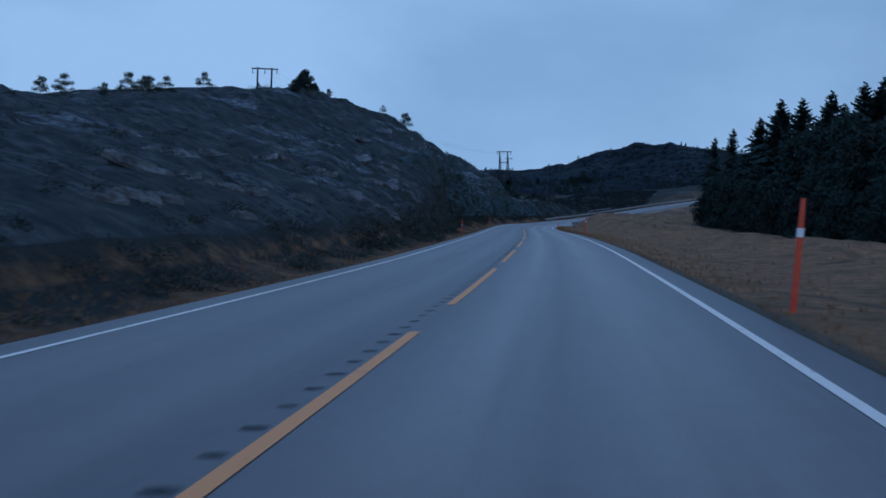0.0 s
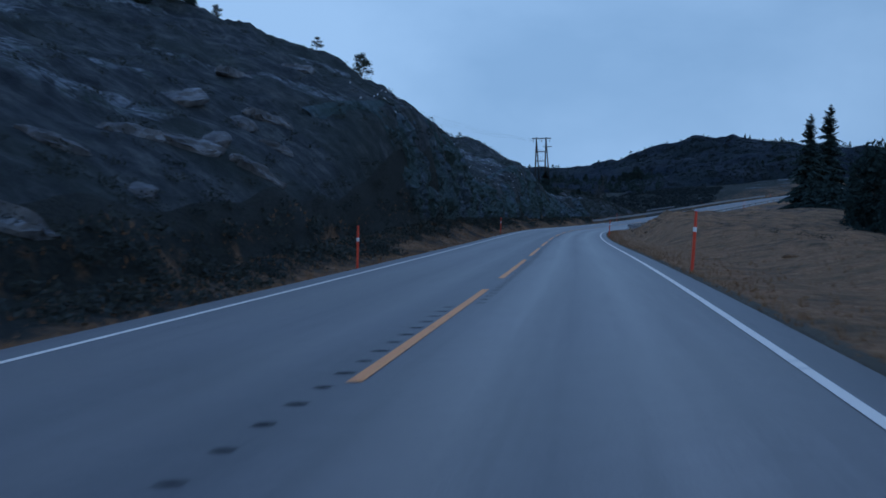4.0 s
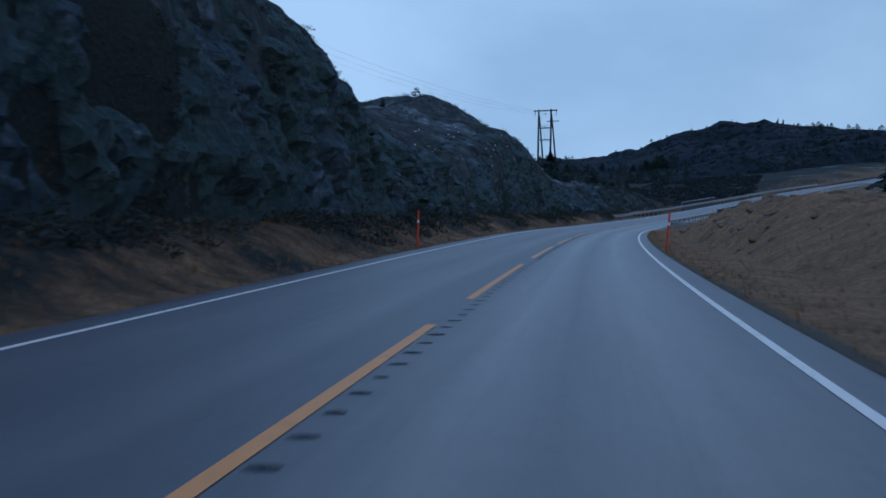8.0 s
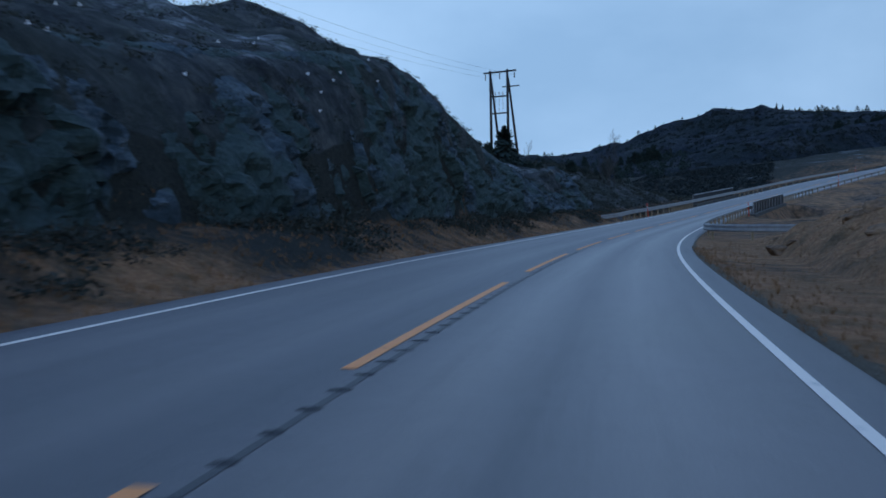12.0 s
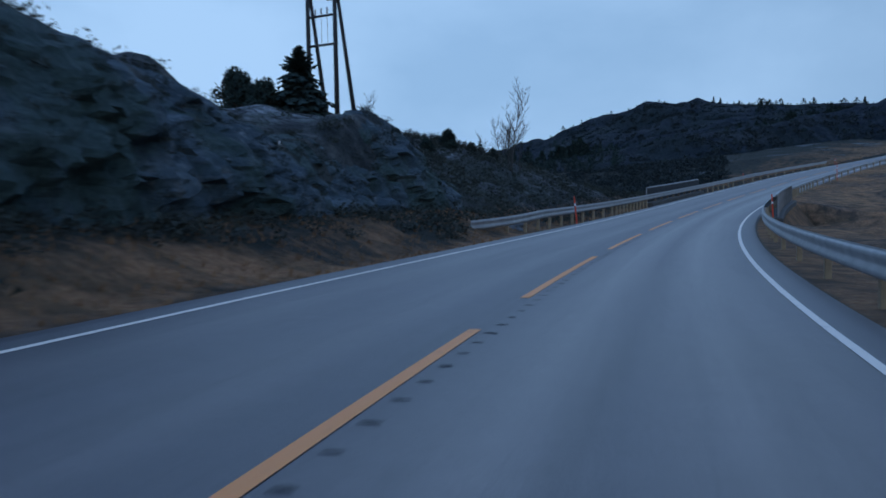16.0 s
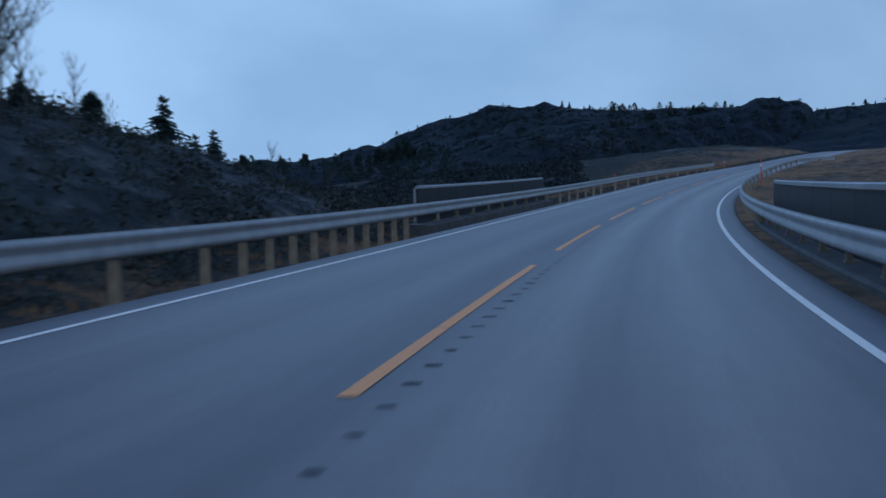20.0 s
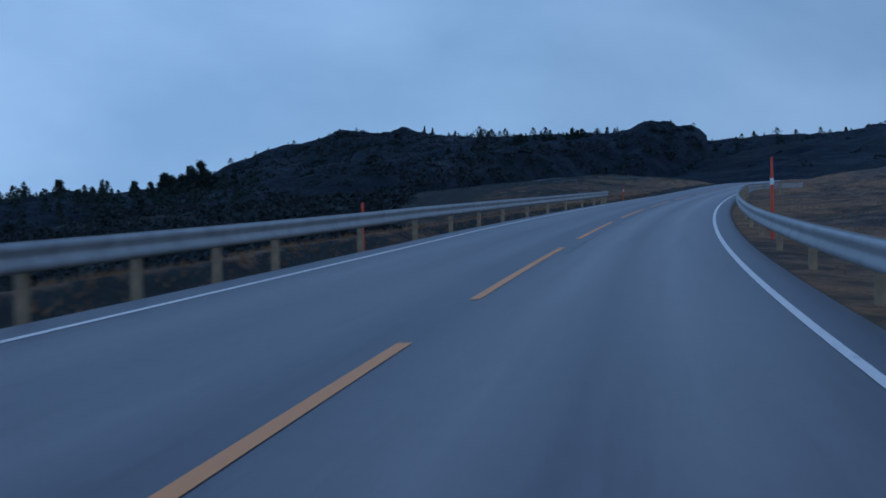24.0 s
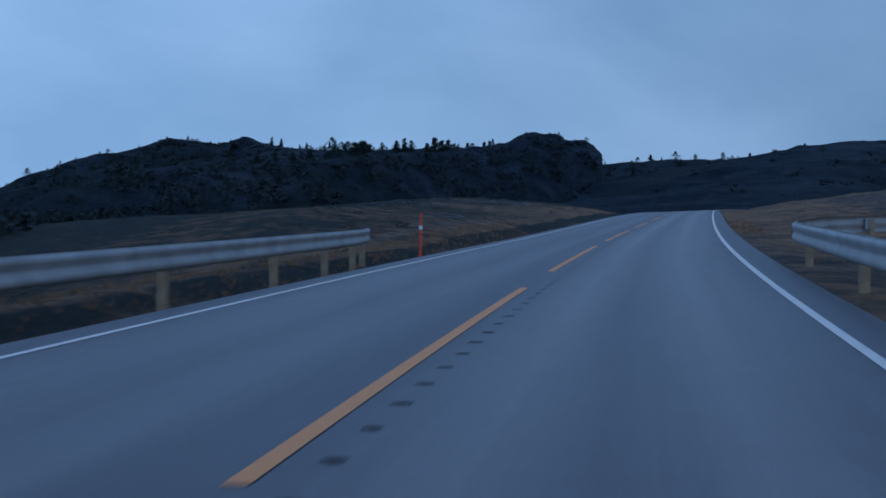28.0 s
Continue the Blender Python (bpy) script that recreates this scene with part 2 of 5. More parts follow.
def cliff_material():
    m, n, l, b = node_mat("mossy_cut_rock", 0.85, 0.0, 0.35)
    mid, fine = tex(n, l, 0.9, 7.0, 0.65), tex(n, l, 7.0, 7.0, 0.7)
    strata = tex(n, l, 1.2, 7.0, 0.65, (0.35, 0.35, 1.6))
    # the windscreen's blue haze is put into the rock and moss colours
    rock = ramp(n, l, strata, [(0.36, (0.034, 0.058, 0.072)), (0.52, (0.058, 0.094, 0.114)), (0.68, (0.16, 0.21, 0.235))])
    rock = mix(n, l, ramp(n, l, tex(n, l, 2.4, 6.0, 0.7), [(0.55, (0, 0, 0)), (0.68, (0.8, 0.8, 0.8))]), rock, (0.22, 0.25, 0.26))
    rock = mix(n, l, 0.65, rock, ramp(n, l, fine, [(0.35, (0.35, 0.35, 0.35)), (0.65, (1, 1, 1))]), "MULTIPLY")
    green = ramp(n, l, fine, [(0.35, (0.022, 0.044, 0.040)), (0.65, (0.056, 0.094, 0.082))])
    k = n.new("ShaderNodeMath")
    k.operation = "MULTIPLY_ADD"
    k.inputs[1].default_value = 1.4
    l.new(mid, k.inputs[0])
    k2 = n.new("ShaderNodeMath")
    k2.operation = "SUBTRACT"
    k2.inputs[1].default_value = 0.7
    l.new(attr(n, "moss"), k2.inputs[0])
    l.new(k2.outputs[0], k.inputs[2])
    l.new(mix(n, l, ramp(n, l, k.outputs[0], [(0.34, (0, 0, 0)), (0.58, (0.9, 0.9, 0.9))]), rock, green), b.inputs["Base Color"])
    s = n.new("ShaderNodeMath")
    s.operation = "ADD"
    l.new(strata, s.inputs[0])
    l.new(fine, s.inputs[1])
    bump(n, l, b, s.outputs[0], 0.9, 0.16)
    return m


def hill_material():
    m, n, l, b = node_mat("hazed_wooded_heath_hill", 0.95, 0.0, 0.2)
    big, mid, fine = tex(n, l, 0.05, 5.0, 0.6), tex(n, l, 0.35, 6.0, 0.65), tex(n, l, 2.2, 6.0, 0.7)
    # blue is worked into these dark heath colours to stand in for haze
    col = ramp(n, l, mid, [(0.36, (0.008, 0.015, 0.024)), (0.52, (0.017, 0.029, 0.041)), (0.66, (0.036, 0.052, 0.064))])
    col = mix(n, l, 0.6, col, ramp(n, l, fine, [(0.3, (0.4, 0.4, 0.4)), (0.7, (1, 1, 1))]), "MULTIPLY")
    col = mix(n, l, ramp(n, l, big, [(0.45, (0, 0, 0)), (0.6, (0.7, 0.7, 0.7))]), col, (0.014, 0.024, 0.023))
    stone = ramp(n, l, fine, [(0.3, (0.045, 0.05, 0.056)), (0.7, (0.13, 0.14, 0.15))])
    col = mix(n, l, attr(n, "rock"), col, stone)
    l.new(col, b.inputs["Base Color"])
    bump(n, l, b, fine, 1.0, 0.6)
    return m


M_ASPHALT = asphalt_material()
M_WHITE = paint_material("white_line_paint", (1.0, 0.82, 0.66), (0.42, 0.35, 0.29))
M_YELLOW = paint_material("yellow_line_paint", (1.0, 0.32, 0.075), (0.55, 0.18, 0.06))
M_GROOVE = simple("milled_asphalt", (0.013, 0.013, 0.014), (0.032, 0.032, 0.033), 30.0, 0.85, 0, 0.3, 0.01, 0.2)
M_SEAM = simple("bitumen_seam", (0.014, 0.014, 0.015), (0.035, 0.035, 0.037), 12.0, 0.5)
M_GROUND = ground_material()
M_HILL = hill_material()
M_CLIFF = cliff_material()
M_STEEL = simple("galvanised_steel", (0.28, 0.275, 0.27), (0.41, 0.405, 0.395), 3.0, 0.5, 0.3, 0.15, 0.004)
M_POST = simple("rail_post", (0.27, 0.195, 0.12), (0.42, 0.30, 0.18), 8.0, 0.6, 0.1, 0.2, 0.004)
M_RED = simple("red_pole_plastic", (0.72, 0.060, 0.026), (0.88, 0.10, 0.042), 10.0, 0.45)
M_REFLECT = simple("reflective_band", (0.80, 0.80, 0.78), (0.92, 0.92, 0.90), 30.0, 0.3)
M_POLE = simple("tarred_pole", (0.016, 0.015, 0.015), (0.042, 0.038, 0.035), 9.0, 0.8)
M_GLASSY = simple("insulator_porcelain", (0.04, 0.03, 0.025), (0.09, 0.07, 0.06), 9.0, 0.3)
M_BARK = simple("conifer_bark", (0.035, 0.026, 0.020), (0.10, 0.075, 0.055), 14.0, 0.9)
M_BIRCH = simple("grey_branch_bark", (0.03, 0.028, 0.026), (0.075, 0.07, 0.062), 14.0, 0.85)
# needle and heather colours lean blue, standing in for haze
M_NEEDLE = simple("conifer_needles", (0.020, 0.035, 0.034), (0.046, 0.068, 0.058), 2.5, 0.95, 0, 0.2, 0.01, 0.1)
M_PINE = simple("pine_needles", (0.018, 0.032, 0.030), (0.044, 0.064, 0.053), 2.5, 0.95, 0, 0.2, 0.01, 0.1)
M_HEATHER = simple("heather_leaves", (0.026, 0.035, 0.032), (0.068, 0.073, 0.058), 0.9, 0.9, 0, 0.2, 0.01, 0.2)
M_STRAW = simple("withered_grass", (0.21, 0.112, 0.056), (0.42, 0.222, 0.108), 0.8, 0.85, 0, 0.2, 0.01, 0.2)
# scrub darks carry a blue cast in place of haze
M_SCRUB = simple("dark_hazed_scrub", (0.015, 0.023, 0.025), (0.036, 0.047, 0.047), 0.7, 0.9, 0, 0.2, 0.01, 0.2)
M_ROCK = simple("grey_gneiss", (0.05, 0.05, 0.05), (0.17, 0.165, 0.158), 1.8, 0.85, 0, 0.8, 0.05)
M_EARTH = simple("clodded_earth", (0.12, 0.066, 0.036), (0.34, 0.185, 0.095), 2.5, 0.92, 0, 0.9, 0.05)
M_SLAB = simple("bare_rock_slab", (0.055, 0.060, 0.064), (0.24, 0.245, 0.245), 1.7, 0.85, 0, 0.9, 0.04)
M_MESH = simple("dark_panel", (0.012, 0.013, 0.016), (0.026, 0.028, 0.032), 5.0, 0.6, 0.3)
M_CONCRETE = simple("bridge_concrete", (0.060, 0.055, 0.048), (0.125, 0.115, 0.10), 2.5, 0.85, 0, 0.5, 0.01)
M_WIRE = simple("net_wire", (0.45, 0.45, 0.45), (0.62, 0.62, 0.62), 9.0, 0.5, 0.2)

# ---------------------------------------------------------------- the road's line
CURVE = [1.29, 1.30, 0.74, 0.54, 0.71, 0.07, -0.935, -1.075, -1.50, -3.03, -2.97, -2.51, -3.14,
         -2.47, -2.82, -2.49, -2.36, -1.96, -0.28, -0.34, -0.81, -0.99, -0.85, -0.81, -0.79, -0.79]
SLOPE = [-1.94, -2.63, -2.41, -2.70, -2.88, -2.47, -2.47, -2.65, -1.31, 0.05, 2.24,
         3.68, 5.31, 5.66, 6.05, 6.45, 5.71, 4.44, 3.55, 3.02, 2.77]
BANK = [-4.5, -6.3, -2.53, 1.71, 2.09, 0.41, 1.41, -3.6, -2.84, -1.74, -1.07]
W_LEFT, W_RIGHT, DASH = 2.94, 2.87, 12.0
S0 = -150
SG = np.arange(S0, 700.01, 1.0)


def trapz_from_zero(v):
    c = np.concatenate([[0], np.cumsum((v[1:] + v[:-1]) / 2)])
    return c - c[-S0]


TH = -0.003399 + trapz_from_zero(np.interp(SG, np.arange(-30, 471, 20.0), CURVE) * 1e-3)
RX, RY = trapz_from_zero(-np.sin(TH)), trapz_from_zero(np.cos(TH))
RZ = trapz_from_zero(np.interp(SG, np.arange(-30, 471, 25.0), SLOPE) * 1e-2)
RB = np.interp(SG, np.arange(-30, 471, 50.0), BANK) * 1e-2


def along(s, u, h=0.0):
    """World place of a point s along the road, u to the right of its centre line, h over its surface."""
    t, b = np.interp(s, SG, TH), np.interp(s, SG, RB)
    uu = min(max(u, -4.5), 4.5)
    return Vector((np.interp(s, SG, RX) + math.cos(t) * u, np.interp(s, SG, RY) + math.sin(t) * u, np.interp(s, SG, RZ) - b * uu + h))


def heading(s):
    return math.degrees(np.interp(s, SG, TH))


def fbm(x, y, z=0.0, octaves=4, scale=1.0):
    return noise.fractal(Vector((x, y, z)) * scale, 1.0, 2.0, octaves)


def part(name, bm, material, parent=None, label="", smooth=False):
    me = bpy.data.meshes.new(name)
    if isinstance(bm, tuple):
        me.from_pydata(*bm)
    else:
        bm.to_mesh(me)
        bm.free()
    me.materials.append(material)
    if smooth:
        me.polygons.foreach_set("use_smooth", [True] * len(me.polygons))
    ob = new(name, me)
    if parent:
        ob.parent = parent
    if label:
        ob["label"] = label
    return ob


def mesh_floats(ob, name, values):
    a = ob.data.attributes.new(name, "FLOAT", "POINT")
    a.data.foreach_set("value", np.asarray(values, dtype=np.float32))


def ribbon(ss, us, h=0.0, thick=0.0):
    """A strip that follows the road."""
    v = [along(s, u, h) for s in ss for u in us]
    k = len(us)
    f = [(i * k + j, i * k + j + 1, (i + 1) * k + j + 1, (i + 1) * k + j) for i in range(len(ss) - 1) for j in range(k - 1)]
    return v, [], f


# ---------------------------------------------------------------- ground
# s, crest offset, crest height, toe offset, steepness, rockiness of the land beside the left lane
LEFT = [(-150, 24, 4.0, 7.0, .7, .2), (20, 24, 5.0, 6.6, .65, .35), (46, 24, 6.8, 6.4, .6, .55), (56, 24, 8.0, 6.4, .6, .6), (66, 25, 9.1, 6.6, .55, .65), (76, 24, 10.5, 6.8, .55, .55),
        (87, 20.7, 12.4, 7.0, .55, .6), (95, 15, 11.0, 7.2, .5, .7), (101, 13, 10.0, 7.4, .42, .8), (112, 11.6, 8.6, 7.6, .32, .9), (116, 11.6, 7.5, 7.6, .3, .95), (119, 11.6, 6.8, 7.6, .3, .95), (121, 11.6, 6.4, 7.6, .3, .95), (124.5, 11.6, 5.8, 7.6, .3, .95), (126.5, 11.8, 5.6, 7.6, .32, .9), (130, 12.3, 5.8, 7.4, .4, .8),
        (135, 15, 6.9, 7.2, .5, .6), (141, 16, 7.4, 7.2, .5, .6), (149, 16, 8.5, 7.2, .5, .6), (161, 16, 10.6, 7.2, .5, .6), (166, 16, 10.5, 7.4, .5, .65), (172, 16, 9.6, 7.6, .45, .7),
        (177, 16, 6.7, 7.6, .45, .7), (183, 16, 5.0, 7.6, .5, .65), (190, 16, 4.6, 7.6, .5, .6), (196, 16, 3.5, 8, .6, .55), (204, 18, 3.7, 8, .7, .5), (211, 18, 4.5, 8, .7, .55),
        (216, 18, 4.6, 8, .7, .5), (219, 17, 4.75, 8, .8, .4), (224, 16, 4.2, 8, .8, .3), (230, 15, 3.1, 8, .8, .2), (236, 14.5, 1.8, 8, .9, .1), (240, 14, .8, 7, 1, .1),
        (245, 14, -.6, 6, 1, 0), (255, 14, -3, 5.4, 1, 0), (290, 14, -3, 5.4, 1, 0), (308, 14, -1.2, 5.4, 1, 0), (325, 12, 1.1, 6, .8, .05), (350, 14, 1.0, 6, .8, .1), (400, 25, 2, 7, .8, .3), (700, 30, 6, 7, .8, .3)]
# s, height at 8 m, height at 20 m of the land beside the right lane
RIGHT = [(-150, .2, .6), (13, .25, .7), (36, .3, -.3), (50, .35, -.15), (60, .45, .05), (70, .55, .15), (80, .7, .4), (90, 1.0, .7), (103, 1.4, 1.2), (112, 1.75, 2.2), (130, 1.6, 2.6), (145, 1.3, 2.2), (156, .7, 1.8), (165, .2, 1.0), (190, -.1, .6),
         (203, -.4, .3), (209, -2.4, -2.2), (224, -2.4, -2.2), (231, -.8, -.2), (250, -.3, .3), (280, -.1, .6), (310, .1, .9), (335, .1, .8), (360, .2, 1.2), (420, .6, 2.2), (700, 2, 5)]
# s, edge offset, edge height, share of the sheer rock cut below the first crest
CLIFF = [(72, 8.6, 4.6, 0), (80, 8.6, 6.2, .7), (86, 8.5, 6.9, 1), (93, 8.5, 7.3, 1), (101, 8.4, 7.2, 1), (108, 8.4, 7.0, 1), (110, 8.4, 6.7, 1), (111.2, 8.4, 6.1, 1), (113, 8.4, 5.5, 1), (115, 8.4, 5.0, 1), (117, 8.4, 4.7, 1), (119, 8.4, 4.4, 1), (123, 8.5, 4.3, 1), (128, 8.7, 4.2, .95), (136, 9, 4.6, .9), (146, 9, 5.8, .9), (152, 8.8, 6.7, .95), (156, 8.7, 7.0, 1), (160, 8.5, 7.0, 1),
         (163, 8.5, 6.5, 1), (167, 8.5, 5.7, 1), (169, 8.5, 5.3, 1), (171, 8.5, 4.9, 1), (172.5, 8.5, 4.5, 1), (174, 8.5, 4.2, 1), (176, 8.5, 3.9, 1), (179, 8.5, 3.6, 1), (181, 8.5, 3.3, 1), (184, 8.5, 2.7, 1), (187, 8.4, 2.9, 1), (189.5, 8.3, 3.7, 1), (191.5, 8.3, 3.9, 1), (193, 8.3, 3.3, 1), (195, 8.4, 2.5, 1), (197, 8.5, 2.2, 1), (200, 8.6, 1.9, .8), (206, 9, 1.9, 0)]
# s, height of the grassy bank at the foot of the left slope
BERM = np.array([(-150, -.05), (55, 0.0), (75, .45), (86, .85), (192, .85), (200, .5), (212, 0.0), (700, -.03)])
CT = np.array(CLIFF)
LT, RT = np.array(LEFT), np.array(RIGHT)
EDGE_L, EDGE_R = 3.42, 3.34
RIM_R = 3.27


def land(s, u):
    """Height over the road's surface, rockiness, grassiness and gravel of the land at s, u."""
    gr = rk = gv = cut_w = 0.0
    hc = 5.0
    wob = noise.noise(Vector((s * 0.11, u * 0.11, 3.0)))
    if u < 0:
        d = -u
        uc, hc, toe, ex, rock = (np.interp(s + 1.2 * wob, LT[:, 0], LT[:, k]) for k in range(1, 6))
        toe += 0.5 * noise.noise(Vector((s * 0.25, 7.0, 0))) - 0.5 * np.interp(s, CT[:, 0], CT[:, 3])
        berm = float(np.interp(s, BERM[:, 0], BERM[:, 1]))
        toe = min(toe, 7.3) if hc > 2 else toe
        if d < toe:
            q = min(max((d - EDGE_L) / (toe - EDGE_L), 0), 1)
            h = -0.03 - (0.30 - 0.16 * min(berm, 1)) * math.sin(math.pi * min(q * (1 + 0.9 * berm), 1)) ** 1.2 + berm * q * q * (3 - 2 * q)
            h += (0.16 * noise.noise(Vector((s * 0.45, u * 0.6, 3))) + 0.07 * noise.noise(Vector((s * 1.3, u * 1.6, 5)))) * min(q * 2.5, 1) * (1 - 0.5 * q)
            gr = 0.66 - 0.60 * q ** 1.3 - 0.12 * (s > 195) + 0.55 * noise.noise(Vector((s * 0.22, u * 0.5, 12)))
        else:
            q = (d - toe) / max(uc - toe, 0.5)
            if q < 1:
                h = berm - 0.03 + (hc + 0.03 - berm) * (q ** ex if hc > 0 else q * q * (3 - 2 * q))
            else:
                h = hc - 0.045 * (d - uc) if hc > 0 else hc
            cut_w = np.interp(s, CT[:, 0], CT[:, 3])
            if cut_w > 0:
                ue, he = np.interp(s + 0.5 * wob, CT[:, 0], CT[:, 1]), np.interp(s + 0.5 * wob, CT[:, 0], CT[:, 2])
                if d < ue:
                    hcut = berm + (he - berm) * (1 - (1 - min((d - toe) / max(ue - toe, 0.3), 1)) ** 1.8)
                else:
                    hcut = he + (hc - he) * min((d - ue) / max(uc - ue, 0.5), 1) - 0.045 * max(d - uc, 0)
                h += (hcut - h) * cut_w
            gr = 0.0 if hc > 2 and berm > 0.3 else max(0.0, 0.6 - max(h - berm, 0) * 0.8) if hc > 2 else 0.5 + 0.1 * min(max((s - 290) / 60, 0), 1) - 0.03 * (d - toe) + 0.3 * noise.noise(Vector((s * 0.1, u * 0.15, 31)))
            k = min(q * 3, 1)
            amp = (0.25 + 0.85 * rock) * k * (1.0 if d < 60 else 0.6)
            if cut_w > 0 and d < ue + 0.6:
                amp *= 1 - 0.75 * cut_w
            n1 = fbm(s * 0.23, u * 0.27, h * 0.25, 3)
            n2 = noise.noise(Vector((s * 0.6 + h * 0.3, u * 0.7, h * 0.6)))
            h += amp * (0.55 * n1 + 0.34 * n2 + 0.5 * abs(noise.noise(Vector((s * 0.33 + h * 0.4, u * 0.5, h * 0.45 + 4)))) - 0.16) * (1.0 if hc > 2 else 0.4)
            band = noise.noise(Vector((s * 0.16 + h * 0.55, u * 0.16, h * 0.35 + 9)))
            rk = min(max(-0.12 + 0.5 * rock + 1.3 * band, 0), 1) * k
            if cut_w > 0 and d < 9.5:
                rk = max(rk, (0.42 + 0.5 * noise.noise(Vector((s * 0.2, h * 0.25, 1)))) * k * cut_w + rk * (1 - cut_w))
    else:
        d = u
        h8, h20 = np.interp(s, RT[:, 0], RT[:, 1]), np.interp(s, RT[:, 0], RT[:, 2])
        rim = np.interp(s, [150, 162, 335, 360], [1, 0, 0, 1])
        h = np.interp(d, [RIM_R - 0.05, RIM_R + 0.03, 3.8, 4.3, 5.4, 8.0, 20.0, 60.0], [-0.05, -0.05 + 0.065 * rim, -0.05 + 0.07 * rim, -0.10 + 0.08 * rim, min(0.15 * h8, 0.05) - 0.12 if h8 > -1 else -1.6, h8, h20, h20 + 0.5])
        k = min(max((d - 5) / 3, 0), 1)
        h += k * (0.30 * fbm(s * 0.22, u * 0.22, 5.0, 4) + 0.08 * fbm(s * 0.9, u * 0.9, 2.0, 3))
        gr = 1.0 - 0.016 * d - (0.30 if s > 160 else 0.0) + 0.35 * noise.noise(Vector((s * 0.12, u * 0.2, 8)))
        if 108 < s < 152 and 5.5 < d < 10:
            h += 0.45 * abs(noise.noise(Vector((s * 0.7, u * 0.7, 4)))) + 0.16 * noise.noise(Vector((s * 2.1, u * 2.1, 4)))
    e = EDGE_L if u < 0 else RIM_R
    gv = max(0.0, 1.0 - (d - e) / 0.35)
    return h, rk, gr, gv


def ground_z(s, u):
    return along(s, u).z + land(s, u)[0]


def on_land(s, u, sink=0.0):
    p = along(s, u)
    p.z += land(s, u)[0] - sink
    return p


def build_ground():
    ss = np.concatenate([np.arange(-150, -20, 6.0), np.arange(-20, -4, 2.0), np.arange(-4, 100, 0.6), np.arange(100, 196, 0.5), np.arange(196, 260, 0.8), np.arange(260, 345, 1.0), np.arange(345, 470, 3.0), np.arange(470, 701, 10.0)])
    near_l = np.concatenate([np.arange(3.42, 6.7, 0.3), np.arange(6.7, 8.9, 0.055), np.arange(8.9, 12.6, 0.22), np.arange(12.6, 20, 0.45), np.arange(20, 30, 0.8), np.arange(30, 46, 2.5)])
    near_r = np.concatenate([[RIM_R - 0.05, RIM_R + 0.03, 3.45, 3.62, 3.8], np.arange(4.0, 14, 0.24), np.arange(14, 24, 0.6), np.arange(24, 46, 2.5)])
    far = np.array([0.012, 0.03, 0.06, 0.12, 0.25, 0.5, 1.0])
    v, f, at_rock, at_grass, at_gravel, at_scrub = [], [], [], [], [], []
    for side, near in ((-1, near_l), (1, near_r)):
        base = len(v)
        k = len(near) + len(far) + 1
        for i, s in enumerate(ss):
            q = i / (len(ss) - 1)
            for d in near:
                h, rk, gr, gv = land(s, side * d)
                p = along(s, side * d)
                p.z += h
                if side < 0 and rk > 0.05 and 7 < d < 30:
                    t = np.interp(s, SG, TH)
                    cell = noise.voronoi(Vector((s * 0.33 + 0.25 * p.z, p.z * 0.52 - 0.08 * s, d * 0.3)))[0]
                    push = min(rk, 0.8) * min(max(h / 1.5, 0), 1) * (0.6 * noise.noise(Vector((s * 0.35, p.z * 0.55, 2.0))) + 0.9 * min(cell[1] - cell[0], 0.6) - 0.3)
                    p.x += math.cos(t) * push
                    p.y += math.sin(t) * push
                v.append(p)
                at_rock.append(rk), at_grass.append(gr), at_gravel.append(gv)
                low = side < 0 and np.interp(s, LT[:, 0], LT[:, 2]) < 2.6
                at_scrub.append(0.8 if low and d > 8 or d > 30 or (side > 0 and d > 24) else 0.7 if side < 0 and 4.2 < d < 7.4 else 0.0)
            p0 = v[-1]
            a = radians(-100 + 200 * q)
            p1 = Vector((20 + side * 3500 * math.cos(a), 200 + 3500 * math.sin(a), -6))
            for w in far:
                p = p0.lerp(p1, w)
                p.z = p0.z + (-7 - p0.z) * min(w * 6, 1) + 3 * min(w * 20, 1) * fbm(p.x * 0.01, p.y * 0.01, 1.0, 4)
                v.append(p)
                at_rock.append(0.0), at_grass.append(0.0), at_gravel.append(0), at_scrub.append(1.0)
            p = along(s, side * (EDGE_L if side < 0 else RIM_R))
            p.z -= 0.6
            v.append(p)
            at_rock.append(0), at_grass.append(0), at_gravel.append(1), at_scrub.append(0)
        for i in range(len(ss) - 1):
            for j in range(k - 2):
                a, b = base + i * k + j, base + (i + 1) * k + j
                f.append((a, b, b + 1, a + 1) if side > 0 else (a, a + 1, b + 1, b))
    ob = part("ground", (v, [], f), M_GROUND, smooth=True)
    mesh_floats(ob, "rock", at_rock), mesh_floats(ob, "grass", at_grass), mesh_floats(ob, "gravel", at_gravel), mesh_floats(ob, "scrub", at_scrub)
    tagged(ob, "rough heath land with withered grass, rock and heather", "ground", kind="structure")
    return ob


